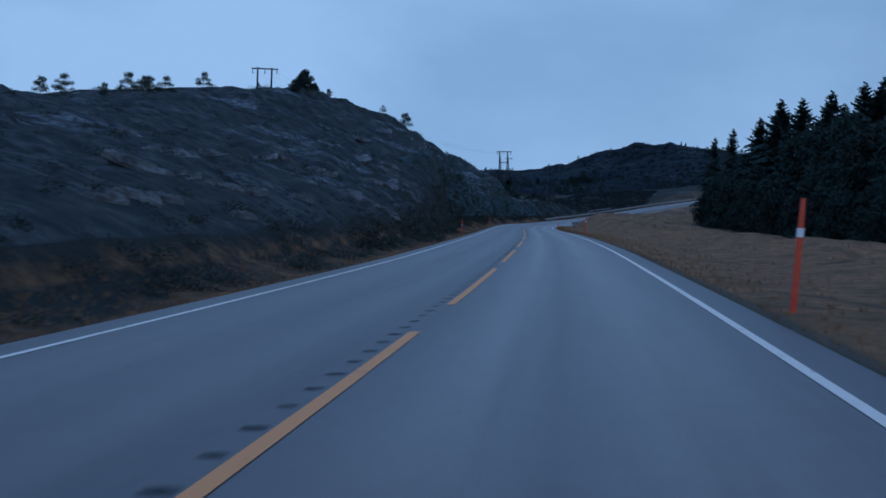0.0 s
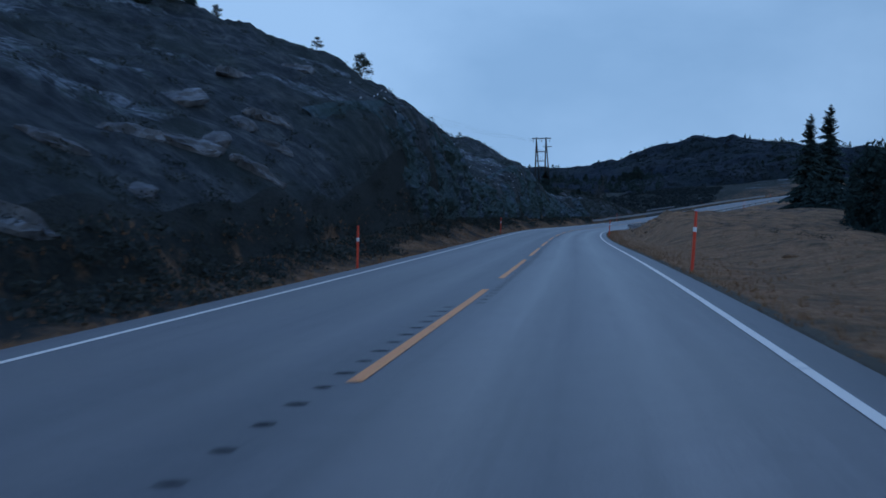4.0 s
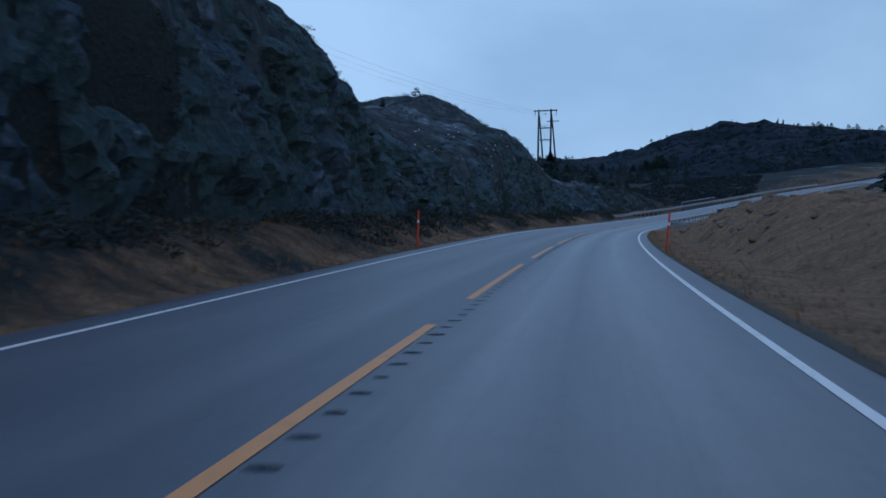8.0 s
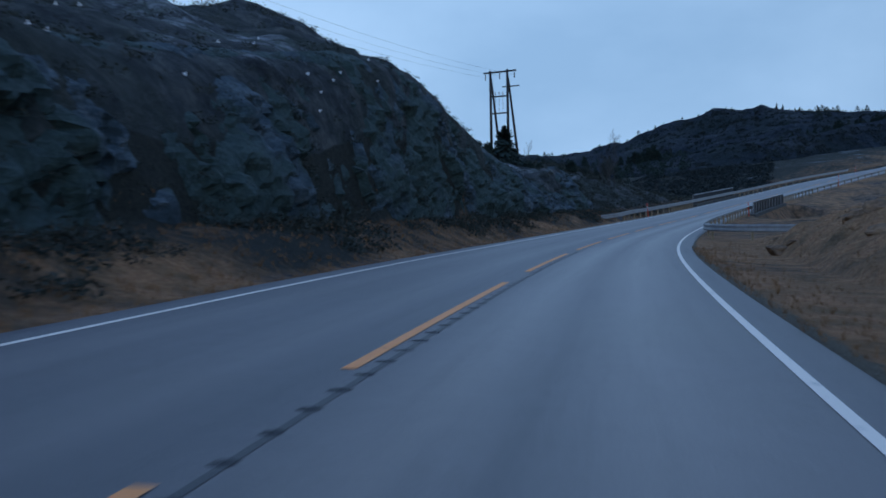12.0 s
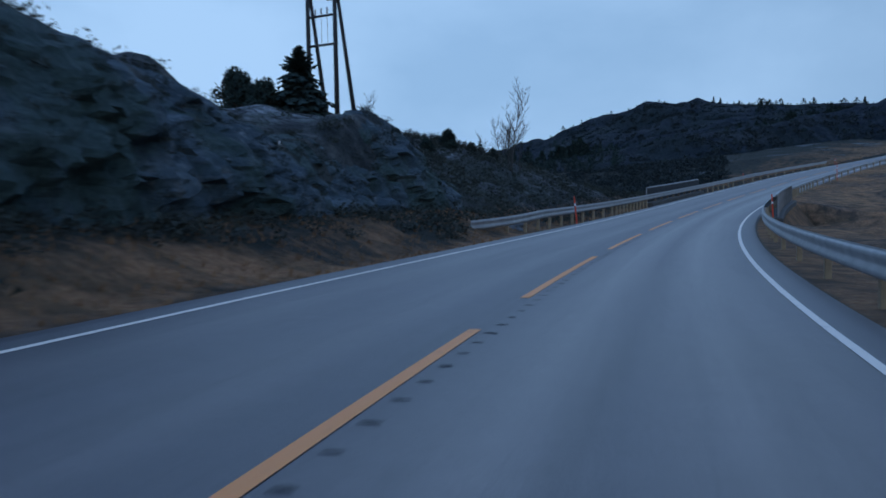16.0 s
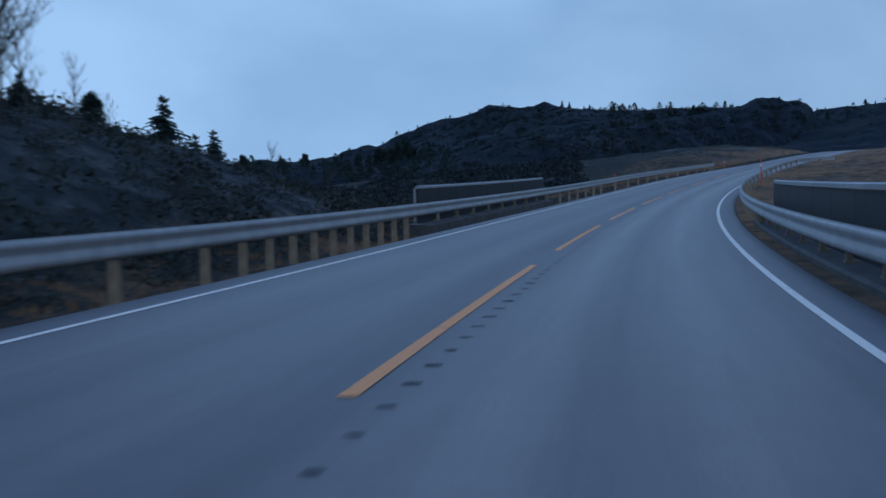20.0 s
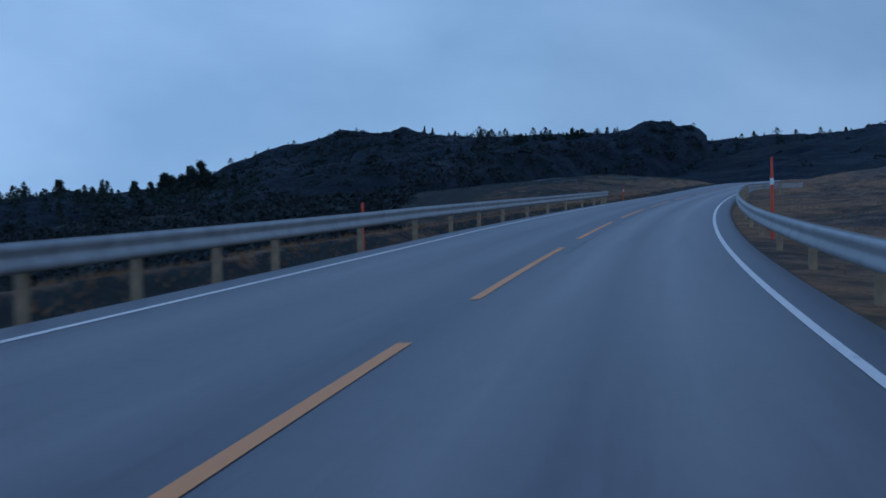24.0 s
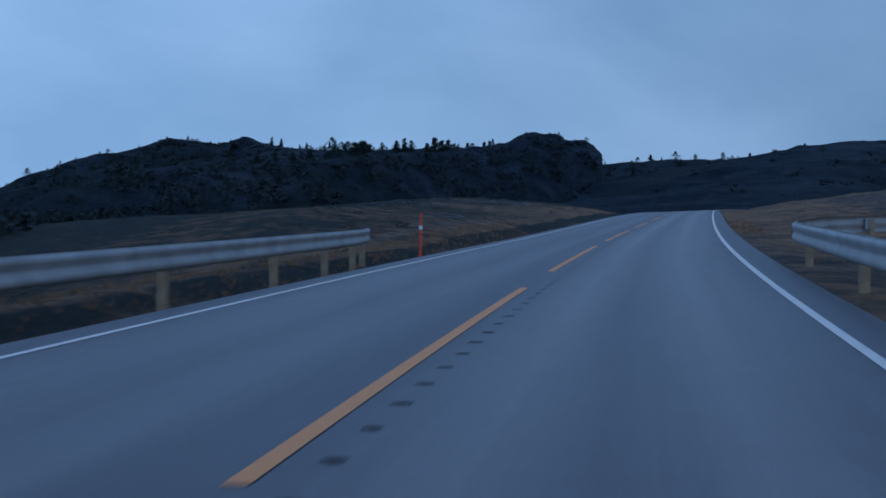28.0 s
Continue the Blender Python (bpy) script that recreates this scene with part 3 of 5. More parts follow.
def rock_face(s0, s1):
    """The blasted face below the crest: ledges, blocks and joints in a fine grid."""
    ss = np.arange(s0, s1 + 0.01, 0.22)
    ws = np.linspace(0, 1, 34)
    v, f, moss = [], [], []
    k = len(ws)
    for i, s in enumerate(ss):
        cw, ue, he = (float(np.interp(s, CT[:, 0], CT[:, c])) for c in (3, 1, 2))
        berm = float(np.interp(s, BERM[:, 0], BERM[:, 1]))
        ends = min((s - s0) / 5, (s1 - s) / 5, 1)
        t = np.interp(s, SG, TH)
        for w in ws:
            h = berm - 0.35 + (he + 0.1 - berm + 0.35) * w
            foot = 6.95 + 0.35 * noise.noise(Vector((s * 0.2, 3, 1)))
            d = foot - 0.12 - 0.36 * (1 - w) + (ue + 0.4 - foot) * (1 - (1 - w) ** 0.6) + (1 - cw) * 1.5 + 0.9 * (1 - ends)
            q = Vector((s * 0.30 + 0.22 * h, h * 0.42 - 0.10 * s, 0.5))
            a = noise.voronoi(q)[0]
            b = noise.voronoi(Vector((s * 0.85 + 0.3 * h, h * 1.0 - 0.25 * s, 4.5)))[0]
            c = noise.voronoi(Vector((s * 2.0, h * 2.4 + 0.5 * s, 8.5)))[0]
            block = noise.cell(Vector((s * 0.45 + 0.2 * h, h * 0.6 - 0.15 * s, 2.0)))
            rib = noise.noise(Vector((s * 0.75 + 0.25 * h, h * 0.14, 5.0)))
            out = 0.26 * min(a[1] - a[0], 0.6) + 0.34 * min(b[1] - b[0], 0.6) + 0.22 * min(c[1] - c[0], 0.6) + 0.20 * block + 0.16 * noise.cell(Vector((s * 1.3 + 0.4 * h, h * 1.7 - 0.5 * s, 6.0)))
            out += 0.42 * noise.noise(Vector((s * 0.18, h * 0.3, 7))) + 0.30 * rib + 0.22 * fbm(s * 1.1, h * 1.1, 3.0, 4)
            out *= min(w * 5, 1) * (0.35 + 0.65 * min((1 - w) * 4, 1))
            p = along(s, -d, h + 0.07 * (b[0] - 0.4) * min(w * 4, 1))
            p.x += math.cos(t) * out
            p.y += math.sin(t) * out
            v.append(p)
            moss.append(min(max(0.56 + 0.9 * noise.noise(Vector((s * 0.28, h * 0.22 + 0.1 * s, 3))), 0), 1))
    for i in range(len(ss) - 1):
        for j in range(k - 1):
            f.append((i * k + j, (i + 1) * k + j, (i + 1) * k + j + 1, i * k + j + 1))
    ob = part("rock_face", (v, [], f), M_CLIFF)
    mesh_floats(ob, "moss", moss)
    return tagged(ob, "blasted grey rock face with mossy ledges beside the road", "rock face", kind="structure")


def build_road():
    ss = np.concatenate([np.arange(-150, -20, 5.0), np.arange(-20, 345, 1.0), np.arange(345, 701, 4.0)])
    us = [-EDGE_L - 0.12, -EDGE_L, -3.2, -2.9, -2.3, -1.5, -0.8, -0.45, 0.0, 0.25, 0.8, 1.3, 1.9, 2.5, 2.85, 3.1, EDGE_R, EDGE_R + 0.12]
    v, e, f = ribbon(ss, us, 0.0)
    lane = []
    for s in ss:
        for j, u in enumerate(us):
            # heavier weights give the right lane most of the headlight tint
            lane.append(float(np.interp(u, [-3.7, -2.9, -2.3, -1.5, -0.8, -0.45, 0.0, 0.25, 0.8, 1.3, 1.9, 2.5, 2.85, 3.1], [0.0, 0.1, 0.45, 0.12, 0.4, 0.02, 0.0, 0.25, 0.9, 0.25, 0.95, 0.5, 0.2, 0.0])))
    for i in range(len(ss)):
        for j in (0, len(us) - 1):
            v[i * len(us) + j].z -= 0.13
    ob = part("road", (v, e, f), M_ASPHALT, smooth=True)
    mesh_floats(ob, "lane", lane)
    mesh_floats(ob, "across", [u * 2.4 for s in ss for u in us])
    mesh_floats(ob, "length", [s * 0.08 for s in ss for u in us])
    tagged(ob, "damp grey asphalt two-lane road with worn wheel tracks, tinted warm for headlight glow", "road", kind="structure")
    for name, u, w in (("edge_line", -W_LEFT, 0.085), ("edge_line", W_RIGHT, 0.085)):
        part(name, ribbon(ss, [u - w / 2, u + w / 2], 0.004), M_WHITE, ob, "worn white painted edge line")
    for k in range(-10, 45):
        s1 = DASH * k
        part("centre_dash", ribbon(np.linspace(s1 - 9.0, s1, 10), [-0.052, 0.052], 0.005), M_YELLOW, ob, "yellow painted centre dash")
    v, f = [], []
    rnd = random.Random(12)
    for s in np.concatenate([np.arange(-20, 244, 0.6), np.arange(262, 330, 0.6)]):
        c = -0.15 if s < 45 else 0.17 if s < 66 else 0.16 if s < 198 else 0.25
        wd = (0.14 if 56 < s < 66 else 0.075 if s < 150 else 0.058) * rnd.uniform(0.75, 1.1)
        b = len(v)
        a = (0.05 if s < 150 else 0.036) + rnd.uniform(-0.010, 0.012)
        for ds, du in ((-a * .6, -wd * .8), (-a, 0), (-a * .6, wd * .8), (0, wd), (a * .6, wd * .8), (a, 0), (a * .6, -wd * .8), (0, -wd)):
            v.append(along(s + ds, c + du, 0.003))
        f.append(tuple(range(b, b + 8)))
    tagged(part("rumble_grooves", (v, [], f), M_GROOVE, ob, "dark grooves milled along the centre line"), kind="stuff")
    part("seam", ribbon(np.arange(98, 149, 1.0), [0.15, 0.20], 0.0025), M_SEAM, ob, "dark bitumen joint beside the centre line")
    return ob


# ---------------------------------------------------------------- far hills
def ridge(name, crest, front, back, base, label, seed, rough=1.0, step=2.0, out=None):
    """A hill whose crest runs through the points crest (x, y, z); front and back: its depth to either side."""
    c = np.array(crest, float)
    run = np.concatenate([[0], np.cumsum(np.hypot(np.diff(c[:, 0]), np.diff(c[:, 1])))])
    n = int(run[-1] / step)
    v, f = [], []
    rows = np.concatenate([np.linspace(-1, -0.15, 22), np.linspace(-0.13, 0.13, 11), np.linspace(0.2, 1, 9)])
    for i in range(n + 1):
        r = run[-1] * i / n
        p = Vector([np.interp(r, run, c[:, k]) for k in range(3)])
        q = Vector([np.interp(min(r + 8, run[-1]), run, c[:, k]) for k in range(3)]) - Vector([np.interp(max(r - 8, 0), run, c[:, k]) for k in range(3)])
        way = Vector(out) if out else Vector((q.y, -q.x, 0)).normalized()
        for w in rows:
            d = w * back if w > 0 else w * front
            o = p - way * d
            a = abs(w)
            z = base + (p.z - base) * (1 - a ** 1.5)
            g = min(a * 8, 1)
            z += rough * g * (2.2 * fbm(o.x * 0.05, o.y * 0.05, seed, 4) + 0.8 * fbm(o.x * 0.25, o.y * 0.25, seed, 3)) + rough * (0.5 * noise.noise(Vector((o.x * 0.3, o.y * 0.3, seed))) + 0.35 * noise.noise(Vector((o.x * 0.9, o.y * 0.9, seed))))
            v.append((o.x, o.y, z))
    k = len(rows)
    for i in range(n):
        for j in range(k - 1):
            f.append((i * k + j, i * k + j + 1, (i + 1) * k + j + 1, (i + 1) * k + j))
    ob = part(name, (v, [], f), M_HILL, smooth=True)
    rk = [min(max(-0.12 + 0.7 * noise.noise(Vector((p[0] * 0.06, p[1] * 0.06, p[2] * 0.2 + seed))), 0), 1) for p in v]
    mesh_floats(ob, "rock", rk)
    tagged(ob, label, "hill", kind="structure")
    return ob


def far_hills():
    ridge("hill_north", [(-150, 540, 6), (-60, 530, 8), (-20, 520, 11), (4, 517, 14), (9, 517, 16.8), (17, 517, 21), (28, 517, 22.8), (33, 517, 25.2), (36, 517, 26.8), (40, 517, 26.4), (45, 517, 25.4), (53.5, 518, 26.6), (60, 513, 25.0), (68, 498, 22.8),
                         (76, 478, 21.0), (85, 470, 20.4), (94, 468, 20), (99, 467, 16), (103, 467, 8), (108, 467, 2)], 90, 140, -6, "dark heath-covered hill with a bare rocky crest", 3.0)
    ridge("hill_crag", [(-110, 340, -2), (-70, 352, 0), (-30, 372, 2), (5, 384, 4), (20, 388, 6.2), (40, 394, 9.6), (54, 401, 11.4), (62, 412, 13.6), (70, 421, 14.8), (77, 428, 16.3), (84, 431, 17.4), (88, 433, 19.1), (90, 434, 19.4), (96, 438, 18.9), (102.5, 442, 19.2), (104.6, 443, 17.8), (105.2, 443.2, 11),
                        (106, 443.5, 4), (112, 446, 1)], 55, 60, -5, "blunt rocky crag over dark wooded heath", 11.0, 0.6, 1.0, (-0.40, -0.917, 0))
    ridge("hill_east", [(60, 600, 16), (100, 575, 21), (140, 560, 26.2), (160, 554, 27.2), (170, 548, 28.6), (186, 540, 28.3), (199, 532, 28.2), (230, 520, 30), (300, 500, 34), (380, 450, 34)], 90, 140, -6, "long dark heath ridge closing the valley", 17.0)
    ridge("hill_bend", [(78, 335, 1.0), (90, 362, 4.6), (105, 385, 9), (119, 405, 14), (140, 425, 19), (160, 444, 22), (200, 470, 26), (260, 480, 28)], 45, 90, -2, "rising heath slope beyond the last bend", 23.0, 0.6, 2.0)


# ---------------------------------------------------------------- roadside things
def tube(bm, a, b, r0, r1, n=6, cap=True):
    a, b = Vector(a), Vector(b)
    q = (b - a).to_track_quat("Z", "Y")
    ring = []
    for p, r in ((a, r0), (b, r1)):
        ring.append([bm.verts.new(p + q @ Vector((r * math.cos(2 * math.pi * k / n), r * math.sin(2 * math.pi * k / n), 0))) for k in range(n)])
    for k in range(n):
        bm.faces.new((ring[0][k], ring[0][(k + 1) % n], ring[1][(k + 1) % n], ring[1][k]))
    if cap:
        bm.faces.new(ring[1])
        bm.faces.new(ring[0][::-1])


def box(bm, c, size, m=None):
    r = bmesh.ops.create_cube(bm, size=1.0)["verts"]
    mt = (m or Matrix()) @ Matrix.Translation(c) @ Matrix.Diagonal((*size, 1))
    bmesh.ops.transform(bm, matrix=mt, verts=r)


def empty_thing(name, m, label, category, group=""):
    ob = new(name)
    ob.empty_display_size = 0.2
    ob.matrix_world = m
    return tagged(ob, label, category, group)


def snow_pole():
    ob = empty_thing("snow_pole", Matrix(), "slim red plastic roadside pole with white reflective band", "marker pole", "roadside poles")
    bm = bmesh.new()
    tube(bm, (0, 0, -0.3), (0, 0, 0.76), 0.034, 0.032, 12)
    tube(bm, (0, 0, 0.85), (0, 0, 1.15), 0.030, 0.024, 12)
    part("rod", bm, M_RED, ob)
    bm = bmesh.new()
    tube(bm, (0, 0, 0.76), (0, 0, 0.85), 0.037, 0.037, 12)
    part("reflector", bm, M_REFLECT, ob, "white reflective band")
    return ob


def snow_poles():
    first = snow_pole()
    spots = [(1.5, 3.6, 2), (53, 3.5, 2), (106, 3.44, 3), (204, 4.0, -3), (268, 3.95, 0), (58, -4.05, 0), (106.5, -4.1, 0), (203.2, -3.8, -5), (245, -5.15, 0), (266.4, -4.5, 0), (311, -3.95, 1)]
    for k, (s, u, lean) in enumerate(spots):
        p = on_land(s, u)
        m = Matrix.Translation(p) @ pose(0, 0, 0, 0, lean, heading(s))
        if s == 268:  # the taller one behind the rail
            m = m @ Matrix.Diagonal((1, 1, 1.5, 1))
        if k == 0:
            first.matrix_world = m
        else:
            copy_thing(first, Matrix()).matrix_world = m


W_PROFILE = [(-0.02, 0.0), (0.030, 0.02), (0.042, 0.05), (0.040, 0.095), (0.012, 0.135), (0.010, 0.175), (0.036, 0.215), (0.042, 0.25), (0.030, 0.288), (-0.025, 0.31)]


def guard_rail(s0, s1, u, face, pitch, top, label, flare0=0.0, flare1=0.0, dip=0.0):
    """face: +1 when the beam bulges to the right; flare: how far an end turns out from the road."""
    ob = empty_thing("guard_rail", Matrix.Translation(along(s0, u)), label, "guard rail", "guard rails")
    inv = ob.matrix_world.inverted()
    ss = np.arange(s0, s1 + 0.01, 0.5)
    def off(s):
        a, b = max(0, 1 - (s - s0) / 6), max(0, 1 - (s1 - s) / 6)
        return u - face * (flare0 * a ** 3 + flare1 * b ** 3)
    v, f, k = [], [], len(W_PROFILE)
    for s in ss:
        for back in (0, 1):
            for dx, dz in W_PROFILE:
                v.append(inv @ along(s, off(s) + face * (dx - 0.006 * back), top - 0.31 + dz - dip * max(0, 1 - (s - s0) / 8) ** 1.5))
    n = 2 * k
    for i in range(len(ss) - 1):
        for j in range(k - 1):
            f.append((i * n + j, i * n + j + 1, (i + 1) * n + j + 1, (i + 1) * n + j))
            f.append((i * n + k + j + 1, i * n + k + j, (i + 1) * n + k + j, (i + 1) * n + k + j + 1))
        for j in (0, k - 1):
            f.append((i * n + j, (i + 1) * n + j, (i + 1) * n + k + j, i * n + k + j))
    part("beam", (v, [], f), M_STEEL, ob, "galvanised corrugated steel beam", smooth=True)
    bm = bmesh.new()
    box(bm, (0, 0, (top - 0.7) / 2 - 0.03), (0.10, 0.125, top + 0.7 - 0.06))
    bmesh.ops.bevel(bm, geom=bm.edges[:], offset=0.008, segments=1, affect="EDGES")
    me_post = bpy.data.meshes.new("post")
    bm.to_mesh(me_post)
    bm.free()
    me_post.materials.append(M_POST)
    bm = bmesh.new()
    box(bm, (0, 0, 0), (0.09, 0.08, 0.20))
    bmesh.ops.bevel(bm, geom=bm.edges[:], offset=0.008, segments=1, affect="EDGES")
    me_block = bpy.data.meshes.new("spacer")
    bm.to_mesh(me_block)
    bm.free()
    me_block.materials.append(M_STEEL)
    for s in pitch:
        post = new("post", me_post)
        post.parent = ob
        post.matrix_local = inv @ (Matrix.Translation(along(s, off(s) - face * 0.14, -dip * max(0, 1 - (s - s0) / 8) ** 1.5)) @ pose(0, 0, 0, 0, 0, heading(s)))
        block = new("spacer", me_block)
        block.parent = post
        block.matrix_local = Matrix.Translation((face * 0.07, 0, top - 0.155))
        block["label"] = "galvanised steel spacer behind the beam"
    return ob


def guard_rails():
    left = [191.4, 193.6, 195.8, 198.0, 200.2, 202.6, 205.0, 207.5, 210.2, 212.8, 215.2] + list(np.arange(216.5, 226, 1.05)) + [249.6, 251.9, 254.2, 256.5, 258.8, 261.05, 265.7, 270.1, 273.9, 277.6, 281.3, 285.85, 290.3, 294.8, 299.3, 303.0] + [305.5, 307.6, 309.6]
    right = [160.4, 162.6] + list(np.arange(166.8, 187, 4.45)) + list(np.arange(188.3, 206, 2.3)) + list(np.arange(227.6, 239, 1.1)) + list(np.arange(240.2, 252, 2.3)) + list(np.arange(255.2, 306, 4.43)) + [308.4]
    guard_rail(191, 310, -4.2, 1, left, 0.63, "grey galvanised steel guard rail on steel posts", 0.9, 0.7, 0.2)
    guard_rail(159, 309.5, 3.62, -1, right, 0.60, "grey galvanised steel guard rail on pale posts", 4.0, 3.0)


def bridge_parapet(s0, s1, u, label):
    """A dark plated parapet with a pale top rail, on a concrete edge beam."""
    sg = 1 if u > 0 else -1
    ob = empty_thing("bridge_parapet", Matrix.Translation(along(s0, u)), label, "parapet", "bridge parapets")
    inv = ob.matrix_world.inverted()
    def swept(prof, a, b, step=1.0):
        ss = np.arange(a, b + 0.01, step)
        k = len(prof)
        v = [inv @ along(s, u + x, z) for s in ss for x, z in prof]
        f = [(i * k + j, i * k + (j + 1) % k, (i + 1) * k + (j + 1) % k, (i + 1) * k + j) for i in range(len(ss) - 1) for j in range(k)]
        f += [tuple(range(k))[::-1], tuple((len(ss) - 1) * k + j for j in range(k))]
        return v, [], f
    part("edge_beam", swept([(-0.45 * sg, -0.5), (0.25 * sg, -0.5), (0.25 * sg, 0.02), (0.20 * sg, 0.05), (-0.40 * sg, 0.05), (-0.45 * sg, 0.02)], s0 - 0.6, s1 + 0.6), M_CONCRETE, ob, "weathered concrete edge beam")
    part("top_rail", swept([(-0.05, 0.96), (0.05, 0.96), (0.05, 1.02), (0.02, 1.04), (-0.02, 1.04), (-0.05, 1.02)], s0, s1), M_STEEL, ob, "pale steel top rail")
    n = max(2, int((s1 - s0) / 2))
    for i in range(n):
        a, b = s0 + (s1 - s0) * i / n, s0 + (s1 - s0) * (i + 1) / n
        part("panel", swept([(0.0, 0.06), (0.02, 0.06), (0.02, 0.95), (0.0, 0.95)], a + 0.008, b - 0.008, (b - a - 0.016) / 2), M_MESH, ob)
        bm = bmesh.new()
        box(bm, (0, 0, 0.53), (0.06, 0.06, 0.86))
        o = part("post", bm, M_STEEL, ob)
        o.matrix_local = inv @ (Matrix.Translation(along(a, u + 0.06 * sg)) @ pose(0, 0, 0, 0, 0, heading(a)))
        bm = bmesh.new()
        box(bm, (0, 0, 0.29), (0.07, 0.09, 0.36))
        box(bm, (0.03 * sg, 0, 0.135), (0.16, 0.16, 0.03))
        o = part("rail_bracket", bm, M_POST, ob, "pale steel bracket under the beam")
        o.matrix_local = inv @ (Matrix.Translation(along(a + 0.5, sg * (3.78 if sg > 0 else 4.32))) @ pose(0, 0, 0, 0, 0, heading(a)))
    return ob


def parapets():
    bridge_parapet(206, 228.8, 4.12, "dark plated bridge parapet with pale steel top rail")
    bridge_parapet(228.5, 248, -4.75, "dark plated bridge parapet with pale steel top rail")


def pylon(m, height, gap, legs, label):
    """A wooden power-line pylon; legs: each upright is a pair of poles that splay."""
    ob = empty_thing("power_pylon", m, label, "power pylon", "power pylons")
    for x in (-gap / 2, gap / 2):
        bm = bmesh.new()
        tube(bm, (x, 0, -1), (x, 0, height), 0.15, 0.11, 10)
        part("pole", bm, M_POLE, ob, smooth=True)
        if legs:
            bm = bmesh.new()
            tube(bm, (x * 1.05, 1.75, -1), (x, 0.12, height * 0.92), 0.14, 0.09, 10)
            part("strut", bm, M_POLE, ob, smooth=True)
    bm = bmesh.new()
    box(bm, (0, 0.16, height - 0.15), (gap * 1.9, 0.1, 0.16))
    arm = part("crossarm", bm, M_POLE, ob)
    if legs:
        for z in (0.54, 0.72):
            bm = bmesh.new()
            tube(bm, (-gap / 2, 0, height * z), (gap / 2, 0, height * z), 0.07, 0.07, 8)
            part("brace", bm, M_POLE, ob)
        bm = bmesh.new()
        box(bm, (gap * 0.62, 0.2, height * 0.82), (gap * 0.95, 0.09, 0.1))
        part("crossarm", bm, M_POLE, ob)
        for x in (-gap * 0.22, 0.0, gap * 0.22):
            bm = bmesh.new()
            for q in range(4):
                tube(bm, (x, 0.0, height * 0.72 + 0.10 + q * 0.09), (x, 0.0, height * 0.72 + 0.16 + q * 0.09), 0.06, 0.035, 8)
            tube(bm, (x, 0, height * 0.54), (x, 0, height * 0.72), 0.012, 0.012, 5)
            part("switch_insulator", bm, M_GLASSY, ob)
    for x in (-gap * 0.85, 0.0, gap * 0.85):
        bm = bmesh.new()
        for q in range(5):
            tube(bm, (x, 0.16, height - 0.30 - q * 0.11), (x, 0.16, height - 0.38 - q * 0.11), 0.075, 0.04, 8)
        part("insulator", bm, M_GLASSY, arm, "dark porcelain insulator")
    return ob


def pylons():
    p = on_land(215.5, -20.8)
    p.x, p.y = -11.7, 217.75
    pylon(Matrix.Translation(p) @ pose(0, 0, 0, 0, 0, -31), 9.5 - p.z, 2.04, True, "dark wooden twin-pole power pylon with braced legs")
    q = on_land(120, -33.8)
    pylon(Matrix.Translation(q) @ pose(0, 0, 0, 0, 0, 10), 15.4 - q.z, 1.75, False, "plain dark wooden twin-pole pylon behind the crest")


def power_cables():
    """Three slack wires from the pylon on the crest to the one by the bend."""
    a, b = [o for o in bpy.data.objects if o.name.startswith("power_pylon")][:2]
    def ends(ob):
        return sorted((ob.matrix_world @ (sum((v.co for v in c.data.vertices), Vector()) / len(c.data.vertices)) for c in ob.children_recursive if c.name.startswith("insulator")), key=lambda p: p.x)
    for p, q in zip(ends(a), ends(b)):
        bm = bmesh.new()
        pts = [p.lerp(q, w) - Vector((0, 0, 2.2 * 4 * w * (1 - w))) for w in np.linspace(0, 1, 33)]
        for c, d in zip(pts, pts[1:]):
            tube(bm, c, d, 0.006, 0.006, 5, False)
        tagged(part("power_cable", bm, M_POLE), "thin dark slack power cable between the wooden pylons", "power cable", "power cables")


